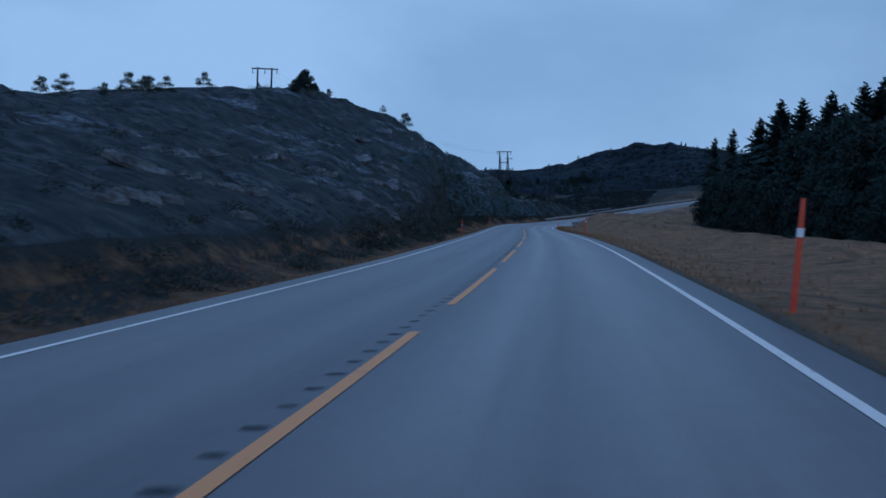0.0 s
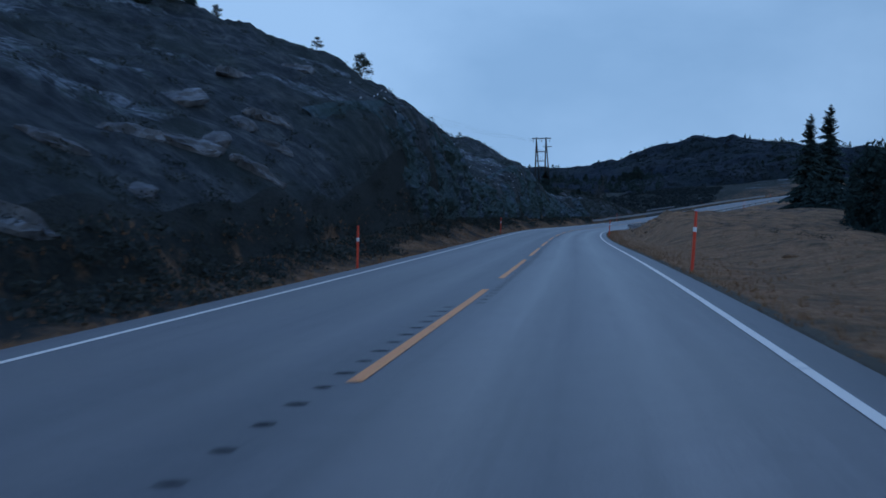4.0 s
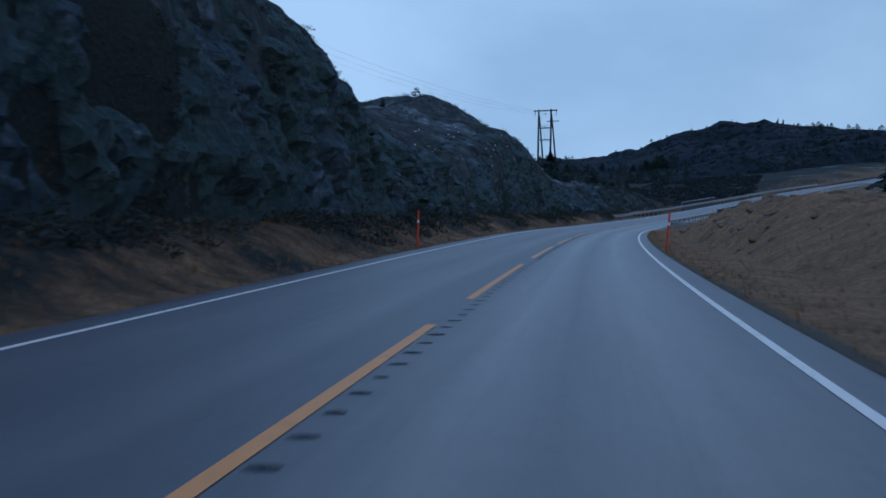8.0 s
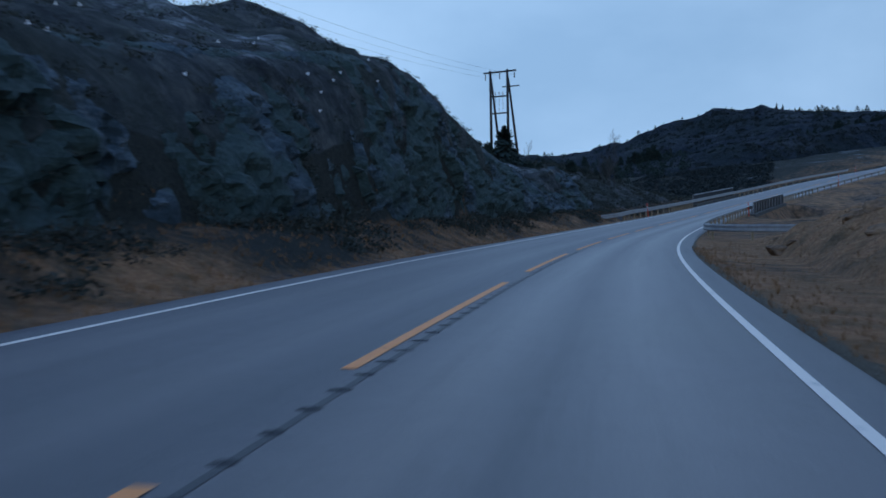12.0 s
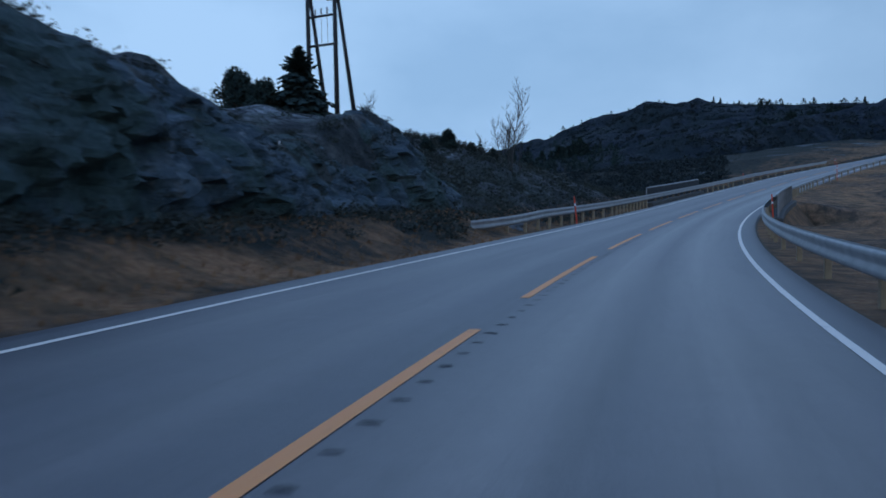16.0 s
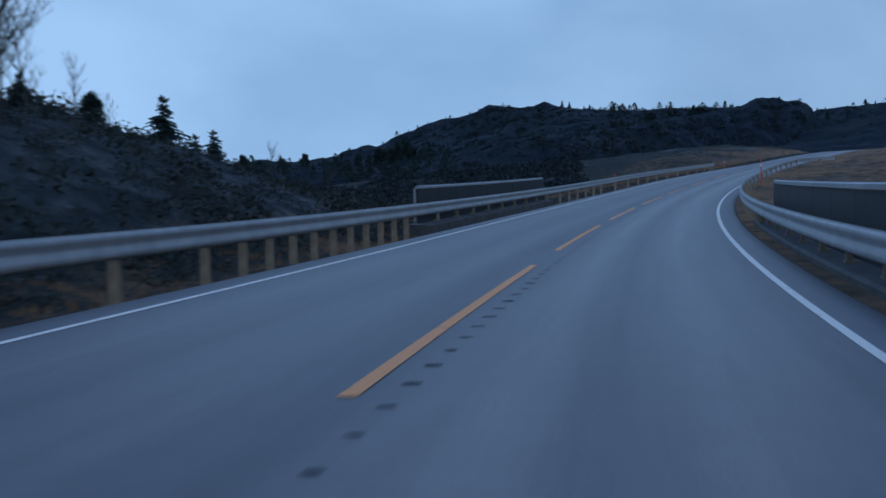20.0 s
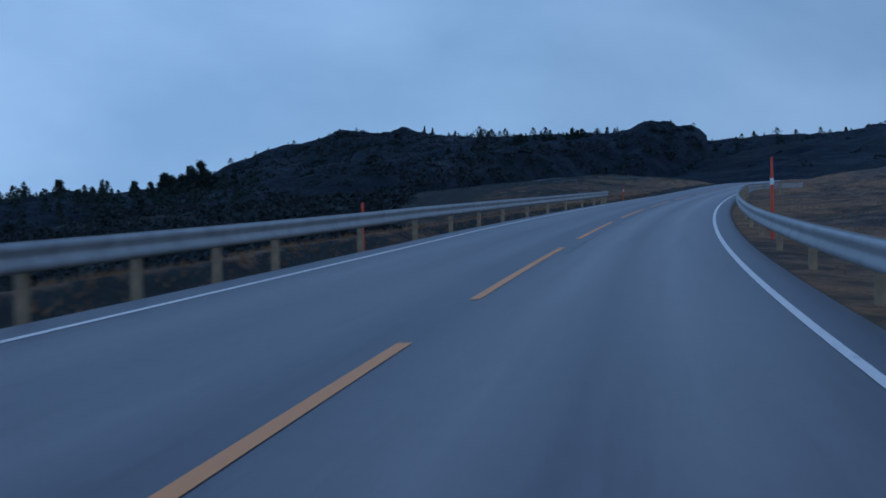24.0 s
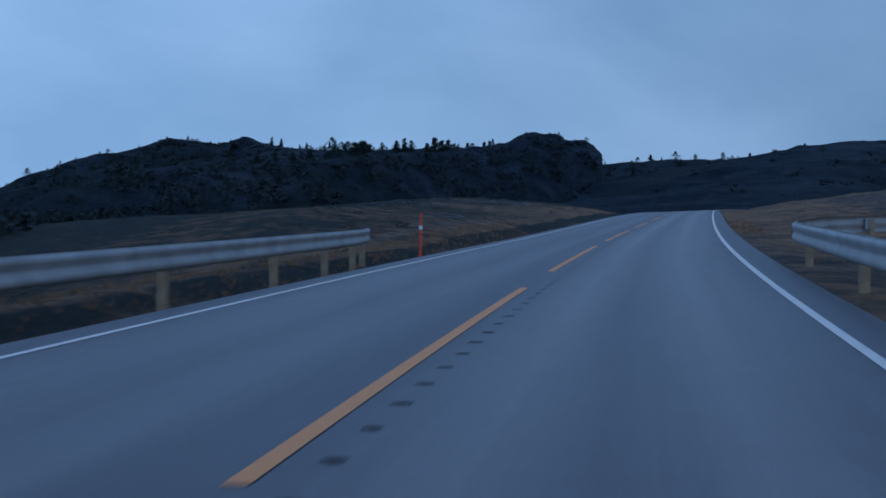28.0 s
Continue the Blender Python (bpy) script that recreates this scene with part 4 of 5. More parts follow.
# ---------------------------------------------------------------- trees
def conifer(name, height, width, seed, label, levels=16, per=9):
    """A spruce: tiers of drooping sprays round a tapered trunk."""
    rnd = random.Random(seed)
    ob = empty_thing(name, Matrix(), label, "conifer", "conifers")
    bm = bmesh.new()
    tube(bm, (0, 0, -0.4), (0, 0, height * 0.97), height * 0.014 + 0.03, 0.012, 7)
    part("trunk", bm, M_BARK, ob)
    v, f = [], []
    for i in range(levels):
        t = (i + 0.5) / levels
        z0 = height * (0.05 + 0.93 * t)
        reach = width * (1 - t) ** 0.75 * (0.8 + 0.4 * rnd.random()) + 0.03 * height * (1 - t) + 0.06
        for k in range(max(6, int(per * (1.2 - 0.6 * t)))):
            a = rnd.random() * 2 * math.pi
            z = z0 + rnd.uniform(-0.5, 0.5) * height / levels
            r = reach * (0.55 + 0.6 * rnd.random())
            droop = -0.22 * r + (0.45 * r if t > 0.75 else 0)
            d, sd = Vector((math.cos(a), math.sin(a), 0)), Vector((-math.sin(a), math.cos(a), 0))
            n = 5
            for q in range(n):
                w0, w1 = q / n, (q + 1.4) / n
                c0 = Vector((0, 0, z + droop * w0 * w0)) + d * r * w0
                c1 = Vector((0, 0, z + droop * w1 * w1)) + d * r * w1
                hw = (0.07 * height ** 0.5 + 0.22 * r) * (1.2 - w0) * (0.6 + 0.7 * rnd.random())
                for sg in (-1, 1):
                    b = len(v)
                    tip = c0.lerp(c1, 0.5 + 0.5 * rnd.random()) + sd * sg * hw + Vector((0, 0, -hw * (0.1 + 0.7 * rnd.random())))
                    v += [c0, c1, tip]
                    f.append((b, b + 1, b + 2))
                b = len(v)
                v += [c0, c1, c0.lerp(c1, 0.6) + Vector((0, 0, -hw * rnd.uniform(0.5, 1.0)))]
                f.append((b, b + 1, b + 2))
    part("crown", (v, [], f), M_NEEDLE, ob)
    return ob


def pine(name, height, seed, label, spread=0.45, flat=0.5):
    rnd = random.Random(seed)
    ob = empty_thing(name, Matrix(), label, "pine tree", "crest pines")
    bm = bmesh.new()
    p = Vector((0, 0, -0.4))
    stem = [p]
    for i in range(5):
        p = p + Vector((rnd.uniform(-.06, .06) * height, rnd.uniform(-.06, .06) * height, (height * 0.93 + 0.4) / 5))
        stem.append(p)
    for i in range(5):
        tube(bm, stem[i], stem[i + 1], height * (0.030 - 0.005 * i), height * (0.026 - 0.005 * i), 6, False)
    clumps = []
    for i in range(int(9 + 5 * flat)):
        t = rnd.uniform(0.42, 1.0)
        a = rnd.random() * 6.28
        base = stem[0].lerp(stem[-1], t)
        r = spread * height * (1.25 - t) * rnd.uniform(0.35, 1.0)
        tip = base + Vector((math.cos(a) * r, math.sin(a) * r, rnd.uniform(0.0, 0.12) * height))
        tube(bm, base, tip, height * 0.012, height * 0.005, 4, False)
        clumps.append((tip, height * rnd.uniform(0.12, 0.21)))
    clumps.append((stem[-1], height * 0.13))
    part("trunk", bm, M_BARK, ob)
    v, f = [], []
    for c, r in clumps:
        for _ in range(120):
            d = Vector((rnd.gauss(0, 1), rnd.gauss(0, 1), rnd.gauss(0, 0.55)))
            d = d.normalized() * r * rnd.random() ** 0.5
            e = Vector((rnd.gauss(0, 1), rnd.gauss(0, 1), rnd.gauss(0, 1))).normalized() * r * 0.24
            g = Vector((rnd.gauss(0, 1), rnd.gauss(0, 1), rnd.gauss(0, 1))).normalized() * r * 0.17
            b = len(v)
            v += [c + d - e, c + d + e, c + d + g]
            f.append((b, b + 1, b + 2))
    part("crown", (v, [], f), M_PINE, ob)
    return ob


def bushy(name, height, width, seed, label):
    """A dense rounded evergreen: crown of many small sprays in clumps, nearly to the ground."""
    rnd = random.Random(seed)
    ob = empty_thing(name, Matrix(), label, "evergreen tree", "bushy evergreens")
    bm = bmesh.new()
    tube(bm, (0, 0, -0.4), (0, 0, height * 0.6), height * 0.03, height * 0.012, 7)
    for k in range(9):
        a, z = rnd.random() * 6.28, height * rnd.uniform(0.2, 0.7)
        tube(bm, (0, 0, z), (math.cos(a) * width * 0.6, math.sin(a) * width * 0.6, z + height * 0.16), height * 0.011, height * 0.004, 4, False)
    part("trunk", bm, M_BARK, ob)
    v, f = [], []
    for _ in range(60):
        t = rnd.random() ** 1.2
        rr = width * (0.55 + 0.45 * math.sin(math.pi * (0.15 + 0.65 * (1 - t)))) * (1.05 - t) ** 0.55
        a = rnd.random() * 6.28
        c = Vector((math.cos(a) * rr * rnd.uniform(0.35, 1), math.sin(a) * rr * rnd.uniform(0.35, 1), height * (0.03 + 0.95 * t)))
        r = width * rnd.uniform(0.14, 0.46)
        for _ in range(120):
            d = Vector((rnd.gauss(0, 1), rnd.gauss(0, 1), rnd.gauss(0, 0.8))).normalized() * r * rnd.random() ** 0.45
            e = Vector((rnd.gauss(0, 1), rnd.gauss(0, 1), rnd.gauss(0, 1))).normalized() * r * 0.26
            g = Vector((rnd.gauss(0, 1), rnd.gauss(0, 1), rnd.gauss(0, 1))).normalized() * r * 0.2
            b = len(v)
            v += [c + d - e, c + d + e, c + d + g]
            f.append((b, b + 1, b + 2))
    part("crown", (v, [], f), M_PINE, ob)
    return ob


def place(maker, spots, *args):
    """One tree built, the rest its copies: spots of (s, u, scale)."""
    first = None
    rnd = random.Random(len(spots))
    for s, u, k in spots:
        m = Matrix.Translation(on_land(s, u, 0.05)) @ pose(0, 0, 0, 0, 0, rnd.uniform(0, 360)) @ Matrix.Diagonal((k, k, k, 1))
        if first is None:
            first = maker(*args)
            first.matrix_world = m
        else:
            c = copy_thing(first, Matrix())
            c.matrix_world = m


def bare_tree(m, height, seed, label, lean=0.0):
    rnd = random.Random(seed)
    ob = empty_thing("bare_birch", m, label, "bare tree", "bare trees")
    bm_t, bm_b = bmesh.new(), bmesh.new()
    def grow(p, d, ln, r, depth):
        bm = bm_t if depth == 0 else bm_b
        n = 5 if depth == 0 else 3
        for i in range(n):
            q = p + d * ln / n
            tube(bm, p, q, r * (1 - 0.75 * i / n), r * (1 - 0.75 * (i + 1) / n), 6 if depth == 0 else 3, False)
            p = q
            d = (d + Vector((rnd.gauss(0, .09), rnd.gauss(0, .09), .03))).normalized()
            if depth < 3 and (i > 0 or depth):
                for _ in range((3, 3, 2)[depth]):
                    a = rnd.random() * 6.28
                    side = Vector((math.cos(a), math.sin(a), rnd.uniform(0.5, 1.1))).normalized()
                    grow(p, (d * 0.5 + side).normalized(), ln * rnd.uniform(0.24, 0.42) * (1.15 - 0.5 * i / n), r * 0.42, depth + 1)
    grow(Vector((0, 0, -0.3)), Vector((lean, 0, 1)).normalized(), height, height * 0.014, 0)
    part("trunk", bm_t, M_BIRCH, ob)
    part("crown", bm_b, M_BIRCH, ob)
    return ob


def trees():
    # dark spruce wood beyond the grass on the right
    place(conifer, [(104, 24, .88), (101, 25.4, .8), (99, 25, 1.0), (88, 27, 1.0), (82, 25, .85), (94, 23.5, .85), (103, 28, 1.05), (77, 28, 1), (92, 31, 1.1), (112, 28, .9), (72, 26, .9), (84, 33, 1.1), (66, 30, 1.05), (60, 28, .95), (78, 32, 1.1), (54, 32, 1.0), (70, 34, 1.1), (106, 33, 1.0)],
          "spruce_tree", 13.0, 4.2, 1, "tall dark green spruce at the edge of the wood", 34, 19)
    place(conifer, [(104, 22.5, .72), (97, 21.5, .6), (110, 24.5, .75), (86, 22.5, .6), (118, 30, .8), (75, 23, .7), (66, 24, .7), (109, 36, .9), (124, 34, .85), (99, 36, 1.1), (57, 25, .7), (132, 38, .8), (90, 24, .5), (80, 22, .5), (114, 33, .7), (121, 38, .8), (140, 42, .8), (150, 44, .8), (115, 26, .5)],
          "spruce_tree", 9.4, 3.3, 2, "dark young spruce in the wood", 26, 15)
    place(conifer, [(202, 24.9, 1.0), (220, 26.8, 1.3)], "spruce_tree", 17.2, 3.9, 3, "tall lone dark spruce on the inside of the bend", 34, 15)
    place(conifer, [(180, 28, 1.0), (190, 31, 1.1), (210, 30, 1.0), (174, 34, 1.1), (228, 34, .9), (198, 28, .9), (240, 40, 1.0), (186, 25.5, .8), (194, 25.5, .9), (206, 26, .9), (213, 27, 1.0), (183, 36, 1.2), (203, 35, 1.2), (220, 33, 1.1), (168, 38, 1.2), (160, 40, 1.2), (192, 40, 1.3)], "spruce_tree", 8.0, 2.6, 13, "dark spruce inside the bend", 22, 13)
    place(conifer, [(201, -15.2, 1.0)], "spruce_tree", 4.6, 1.8, 24, "dense dark spruce with drooping boughs on the knoll", 40, 26)
    place(bushy, [(206, -21.2, 1.0), (205, -20.2, .9), (203.6, -18.6, .8), (202.2, -15.9, .8), (200.2, -16.4, .75)], "evergreen_tree", 3.7, 1.35, 25, "broad dark evergreen on the knoll")
    place(bushy, [(200.4, -13.4, .8), (207, -15.5, 1.0), (210, -16, .8), (213.5, -16.2, .75), (216, -15, .7), (219, -14.8, .8), (222.5, -14.6, .5), (225.5, -14.2, .4), (228, -13.8, .55)] , "evergreen_tree", 1.25, 0.8, 26, "small dark evergreen bush on the heathery knoll")
    # dense edge of the wood: low dark evergreens in front of the spruces
    rnd = random.Random(5)
    place(bushy, [(s + rnd.uniform(-1, 1), 17.8 + rnd.uniform(-1.0, 1.6) + max(0, (s - 88) * 0.2), rnd.uniform(.6, 1.1)) for s in np.arange(30, 128, 2.6)], "evergreen_tree", 4.4, 2.1, 14, "low dark evergreen at the edge of the wood")
    place(bushy, [(s + rnd.uniform(-1, 1), 21.5 + rnd.uniform(-1.0, 2.5) + max(0, (s - 88) * 0.2), rnd.uniform(.8, 1.15) * (1.0 if s < 86 else 0.72)) for s in np.arange(38, 126, 3.4)], "evergreen_tree", 7.6, 2.9, 16, "dense dark evergreen in the wood")
    place(conifer, [(232, -13.9, 1.0), (236, -15, .8), (228, -16, .75), (241, -17, .8), (246, -19, .7), (234.5, -13.5, .7)], "spruce_tree", 1.7, 0.7, 6, "small dark spruce on the heathery slope", 12, 11)
    # pines on the crest
    place(bushy, [(87, -20.7, 1.0), (85.2, -21.3, .62), (88.9, -20.2, .5)], "evergreen_tree", 1.55, 0.95, 15, "dense wind-bent evergreen on the rocky crest")
    place(pine, [(76, -26.6, .7), (68, -27, .75), (95, -14.6, .4), (57, -25.8, .75), (46, -25, .62), (158, -16.4, .45)], "pine_tree", 2.1, 7, "small wind-bent pine on the rocky crest", .6, 1.0)
    place(pine, [(100, -12.9, .95), (90, -19, .45), (56, -24.3, .68), (51, -25, .5), (43, -25, .55), (83, -24, .3), (38, -25, .4), (61.5, -26, .65), (186, -14, .5)], "pine_tree", 2.0, 8, "small dark pine on the crest", .5, .8)
    place(conifer, [(149, -16.3, .6), (137, -14.5, .5), (172, -13.2, .45), (169, -14, .5)], "spruce_tree", 1.25, 0.45, 9, "small dark spruce on the crest", 10, 10)
    for s, u, h, sd in ((220.5, -11.35, 6.8, 1), (222, -12.4, 5.2, 2), (226, -13, 4.6, 3), (223, -14, 4.8, 4), (213, -17, 6.6, 5), (230, -14.5, 4.0, 6), (238, -13, 2.6, 7), (243, -13, 2.0, 8), (220.9, -11.6, 5.4, 11), (220.1, -11.9, 5.1, 12), (221.3, -11.1, 5.0, 13), (219.8, -11.2, 4.7, 14), (221.8, -12.0, 4.9, 15)):
        bare_tree(Matrix.Translation(on_land(s, u, 0.05)), h - land(s, u)[0], sd, "bare grey leafless birch above the guard rail")


# ---------------------------------------------------------------- loose cover: shrubs, grass, far woods
def scatter_mesh(name, spots, material, label, category):
    """spots: (place, size, triangles round the origin)."""
    v, f = [], []
    for p, size, tris in spots:
        for a, b, c in tris:
            k = len(v)
            v += [p + a, p + b, p + c]
            f.append((k, k + 1, k + 2))
    return tagged(part(name, (v, [], f), material), label, category, kind="stuff")


def tuft(rnd, size, n=8):
    out = []
    for _ in range(n):
        a = rnd.random() * 6.28
        lean = rnd.uniform(0.15, 0.75)
        d = Vector((math.cos(a), math.sin(a), 0))
        w = Vector((-d.y, d.x, 0)) * size * rnd.uniform(0.03, 0.06)
        o = d * size * 0.12 * rnd.random()
        out.append((o - w, o + w, o + d * size * lean + Vector((0, 0, size * rnd.uniform(0.55, 1.0)))))
    return out


def shrub(rnd, size, n=80, leaf=0.085):
    out = []
    for _ in range(int(n * 1.5)):
        d = Vector((rnd.gauss(0, 1), rnd.gauss(0, 1), abs(rnd.gauss(0, 0.8)))).normalized() * size * rnd.uniform(0.3, 1.0)
        d.z *= 0.75
        e = Vector((rnd.gauss(0, 1), rnd.gauss(0, 1), rnd.gauss(0, 1))).normalized() * size * leaf
        g = Vector((rnd.gauss(0, 1), rnd.gauss(0, 1), rnd.gauss(0, 1))).normalized() * size * leaf * 1.2
        out.append((d - e, d + e, d + g))
    return out


def fir_tip(rnd, h):
    """A far small tree: a ragged crown, pointed or rounded."""
    out = []
    wd = h * rnd.uniform(0.3, 0.62)
    round_top = rnd.random() < 0.75
    n, e_size = (100, 0.13) if h < 1.8 else (210, 0.09)
    for i in range(n):
        t = rnd.random()
        r = wd * (math.sin(math.pi * (0.15 + 0.85 * t)) if round_top else (1 - t) ** 0.8) + 0.03 * h
        a = rnd.random() * 6.28
        c = Vector((math.cos(a) * r, math.sin(a) * r, 0)) * rnd.uniform(0.2, 1.0) + Vector((0, 0, h * t))
        e = Vector((rnd.gauss(0, 1), rnd.gauss(0, 1), rnd.gauss(0, .6))).normalized() * h * e_size
        g = Vector((rnd.gauss(0, 1), rnd.gauss(0, 1), rnd.gauss(0, 1))).normalized() * h * e_size
        out.append((c - e, c + e, c + g))
    return out


def ridge_height(ob):
    from mathutils.bvhtree import BVHTree
    tree = BVHTree.FromPolygons([v.co for v in ob.data.vertices], [p.vertices for p in ob.data.polygons])
    def at(x, y):
        h = tree.ray_cast(Vector((x, y, 200)), Vector((0, 0, -1)))
        return h[0]
    return at


def cover():
    rnd = random.Random(31)
    spots = []
    for _ in range(46000):
        s = rnd.uniform(-12, 335)
        if rnd.random() < 0.38:
            u = -rnd.uniform(3.6, 6.9) if not 190 < s < 250 else -rnd.uniform(4.6, 6.9)
            size = rnd.uniform(0.06, 0.17)
        else:
            if 158 < s < 250:
                continue
            u = 3.3 + abs(rnd.gauss(0, .5)) if rnd.random() < .3 and not 150 < s < 318 else rnd.uniform(4.0, 13) if rnd.random() < .7 else rnd.uniform(4.0, 20)
            size = rnd.uniform(0.05, 0.13)
        spots.append((on_land(s, u, 0.02), size, tuft(rnd, size)))
    scatter_mesh("grass_tufts", spots, M_STRAW, "withered straw-brown grass along the road verges", "grass")
    spots = []
    for _ in range(2600):
        s = rnd.uniform(-12, 250)
        u = -(5.3 + abs(rnd.gauss(0, 1.5)))
        if noise.noise(Vector((s * 0.22, u * 0.5, 21))) < -0.05:
            continue
        size = rnd.uniform(0.14, 0.5)
        spots.append((on_land(s, u, 0.06), size, shrub(rnd, size)))
    for _ in range(2600):
        s = rnd.uniform(-5, 252)
        u = -rnd.uniform(7, 27 if s < 100 else 20)
        if np.interp(s, LT[:, 0], LT[:, 4]) < 0.4 and rnd.random() < 0.7 and -u < 11.3:
            continue
        size = rnd.uniform(0.14, 0.5)
        spots.append((on_land(s, u, 0.06), size, shrub(rnd, size, 40, 0.11)))
    for _ in range(1100):
        s = rnd.uniform(30, 196)
        u = -rnd.uniform(4.7, 6.9)
        if noise.noise(Vector((s * 0.13, 3.0, 40))) + 0.25 * (-u - 5.6) < -0.08:
            continue
        size = rnd.uniform(0.28, 0.62)
        spots.append((on_land(s, u, 0.08), size, shrub(rnd, size, 46, 0.12)))
    for _ in range(1900):
        s = rnd.uniform(198, 262)
        u = -rnd.uniform(6.5, 22)
        size = rnd.uniform(0.25, 0.8)
        spots.append((on_land(s, u, 0.1), size, shrub(rnd, size, 30, 0.13)))
    for _ in range(900):
        s = rnd.uniform(300, 420)
        u = -rnd.uniform(6, 42)
        size = rnd.uniform(0.15, 0.5)
        spots.append((on_land(s, u, 0.06), size, shrub(rnd, size, 40)))
    for _ in range(420):
        s, u = rnd.uniform(15, 158), rnd.uniform(9, 24)
        size = rnd.uniform(0.12, 0.4)
        spots.append((on_land(s, u, 0.05), size, shrub(rnd, size, 50)))
    for _ in range(260):
        s = rnd.uniform(203, 232)
        u = -rnd.uniform(14, 19)
        size = rnd.uniform(0.4, 0.85)
        spots.append((on_land(s, u, 0.1), size, shrub(rnd, size, 90)))
    face = bpy.data.objects["rock_face"].data
    for _ in range(1500):
        v = face.vertices[rnd.randrange(len(face.vertices))]
        if v.normal.z < 0.1 and rnd.random() < 0.7:
            continue
        size = rnd.uniform(0.08, 0.30)
        spots.append((v.co.copy(), size, shrub(rnd, size, 34, 0.13)))
    scatter_mesh("heather_shrubs", spots, M_HEATHER, "dark brown heather and low scrub on the slopes", "shrubs")
    spots = []
    for _ in range(3000):
        s = rnd.uniform(236, 345)
        u = -rnd.uniform(7 if s < 300 else 14 + (s - 300) * 0.4, 46)
        size = rnd.uniform(0.4, 1.3) * min(1, (-u - 4) / 14)
        spots.append((on_land(s, u, 0.1), size, shrub(rnd, size, 26, 0.2)))
    for name, n, x0, x1, y0, y1 in (("hill_crag", 1900, -90, 56, 330, 402), ("hill_crag", 2200, 30, 104, 355, 443), ("hill_north", 700, -70, 16, 440, 520), ("hill_north", 2200, 10, 96, 440, 519), ("hill_east", 1300, 110, 230, 480, 556), ("hill_bend", 400, 90, 200, 370, 470)):
        at = ridge_height(bpy.data.objects[name])
        for _ in range(n):
            p = at(rnd.uniform(x0, x1), rnd.uniform(y0, y1))
            if p is None or p.z < -3.5:
                continue
            size = rnd.uniform(0.5, 1.5)
            behind = at(p.x, p.y + 5)
            if behind is None or behind.z < p.z + 0.7 or (name == "hill_crag" and p.x > 95):
                size *= 0.3
            spots.append((p - Vector((0, 0, 0.25)), size, shrub(rnd, size, 20, 0.24)))
    scatter_mesh("scrub", spots, M_SCRUB, "dark low scrub, tinted blue for haze, over the far heath hills", "scrub")
    spots = []
    for name, n, x0, x1, y0, y1, h0, h1 in (("hill_north", 30, 62, 95, 468, 508, 1.0, 3.8), ("hill_north", 160, 10, 98, 440, 519, 0.5, 1.6), ("hill_crag", 160, 10, 104, 360, 440, 0.5, 1.5), ("hill_north", 60, -70, 10, 480, 525, 1.2, 2.8), ("hill_crag", 480, -90, 16, 325, 386, 1.5, 3.4),
                                            ("hill_crag", 40, 10, 60, 385, 405, 0.7, 1.5), ("hill_east", 120, 110, 260, 505, 560, 1.0, 4.2), ("hill_bend", 40, 110, 200, 390, 470, 0.8, 2.4)):
        at = ridge_height(bpy.data.objects[name])
        for _ in range(n):
            p = at(rnd.uniform(x0, x1), rnd.uniform(y0, y1))
            if p is None or p.z < -3.5:
                continue
            h = rnd.uniform(h0, h1) * 0.75
            spots.append((p - Vector((0, 0, 0.2)), h, fir_tip(rnd, h)))
    scatter_mesh("far_woods", spots, M_NEEDLE, "dark scattered conifers on the far hills", "woods")


def crest_trees():
    """Single trees that stand out on the far crests: (x, y, height, round-crowned)."""
    rows = [("hill_crag", [(4.2, 384, 3.3, 1), (5.2, 383, 2.6, 1), (6.4, 385, 2.6, 1), (7.6, 384, 3.2, 1), (8.7, 385, 3.4, 1), (9.6, 384, 3.0, 1), (10.4, 386, 2.2, 1), (13.2, 386, 3.0, 0), (2.6, 382, 2.0, 1), (0.8, 381, 2.2, 1), (-3, 380, 2.6, 0), (-8, 379, 2.8, 1), (-12, 378, 2.4, 0), (-18, 376, 2.8, 1),
                           (54, 402, 1.5, 0), (56, 404, 2.0, 1), (57.3, 406, 2.2, 1), (58.6, 408, 1.8, 1), (60.8, 411, 2.3, 0), (63.2, 413.5, 1.4, 1), (64.6, 415, 2.4, 0), (66, 417, 1.1, 1), (68.6, 419, 1.4, 1), (70.4, 421.5, 1.9, 1), (71.6, 422.5, 1.9, 1), (73, 424, 1.6, 1), (75, 426, 1.1, 0), (77, 428, 1.2, 1), (81, 430, 1.0, 1), (44, 396, 1.4, 1), (46, 397, 1.6, 0), (48, 398, 1.2, 1), (50, 399, 1.4, 1)]),
            ("hill_north", [(57.6, 515, 2.2, 0), (59.4, 513, 2.2, 0), (64, 505, 1.2, 1), (30, 517, 0.9, 1), (70, 493, 1.6, 1), (73, 485, 1.8, 0)]),
            ("hill_east", [(166, 550, 1.9, 1), (169, 549, 1.4, 0), (152, 556, 1.4, 1), (190, 538, 1.8, 1)])]
    fir = rounded = None
    rnd = random.Random(88)
    for name, spots in rows:
        at = ridge_height(bpy.data.objects[name])
        for x, y, h, is_round in spots:
            p = at(x, y)
            m = Matrix.Translation(p - Vector((0, 0, 0.15))) @ pose(0, 0, 0, 0, 0, rnd.uniform(0, 360)) @ Matrix.Diagonal((h, h, h * rnd.uniform(0.9, 1.15), 1))
            if is_round:
                ob = rounded = bushy("evergreen_tree", 1.0, 0.42, 40, "dark round-crowned evergreen on the far crest") if rounded is None else copy_thing(rounded, Matrix())
            else:
                ob = fir = conifer("spruce_tree", 1.0, 0.26, 41, "dark pointed spruce on the far crest", 12, 10) if fir is None else copy_thing(fir, Matrix())
            ob.matrix_world = m


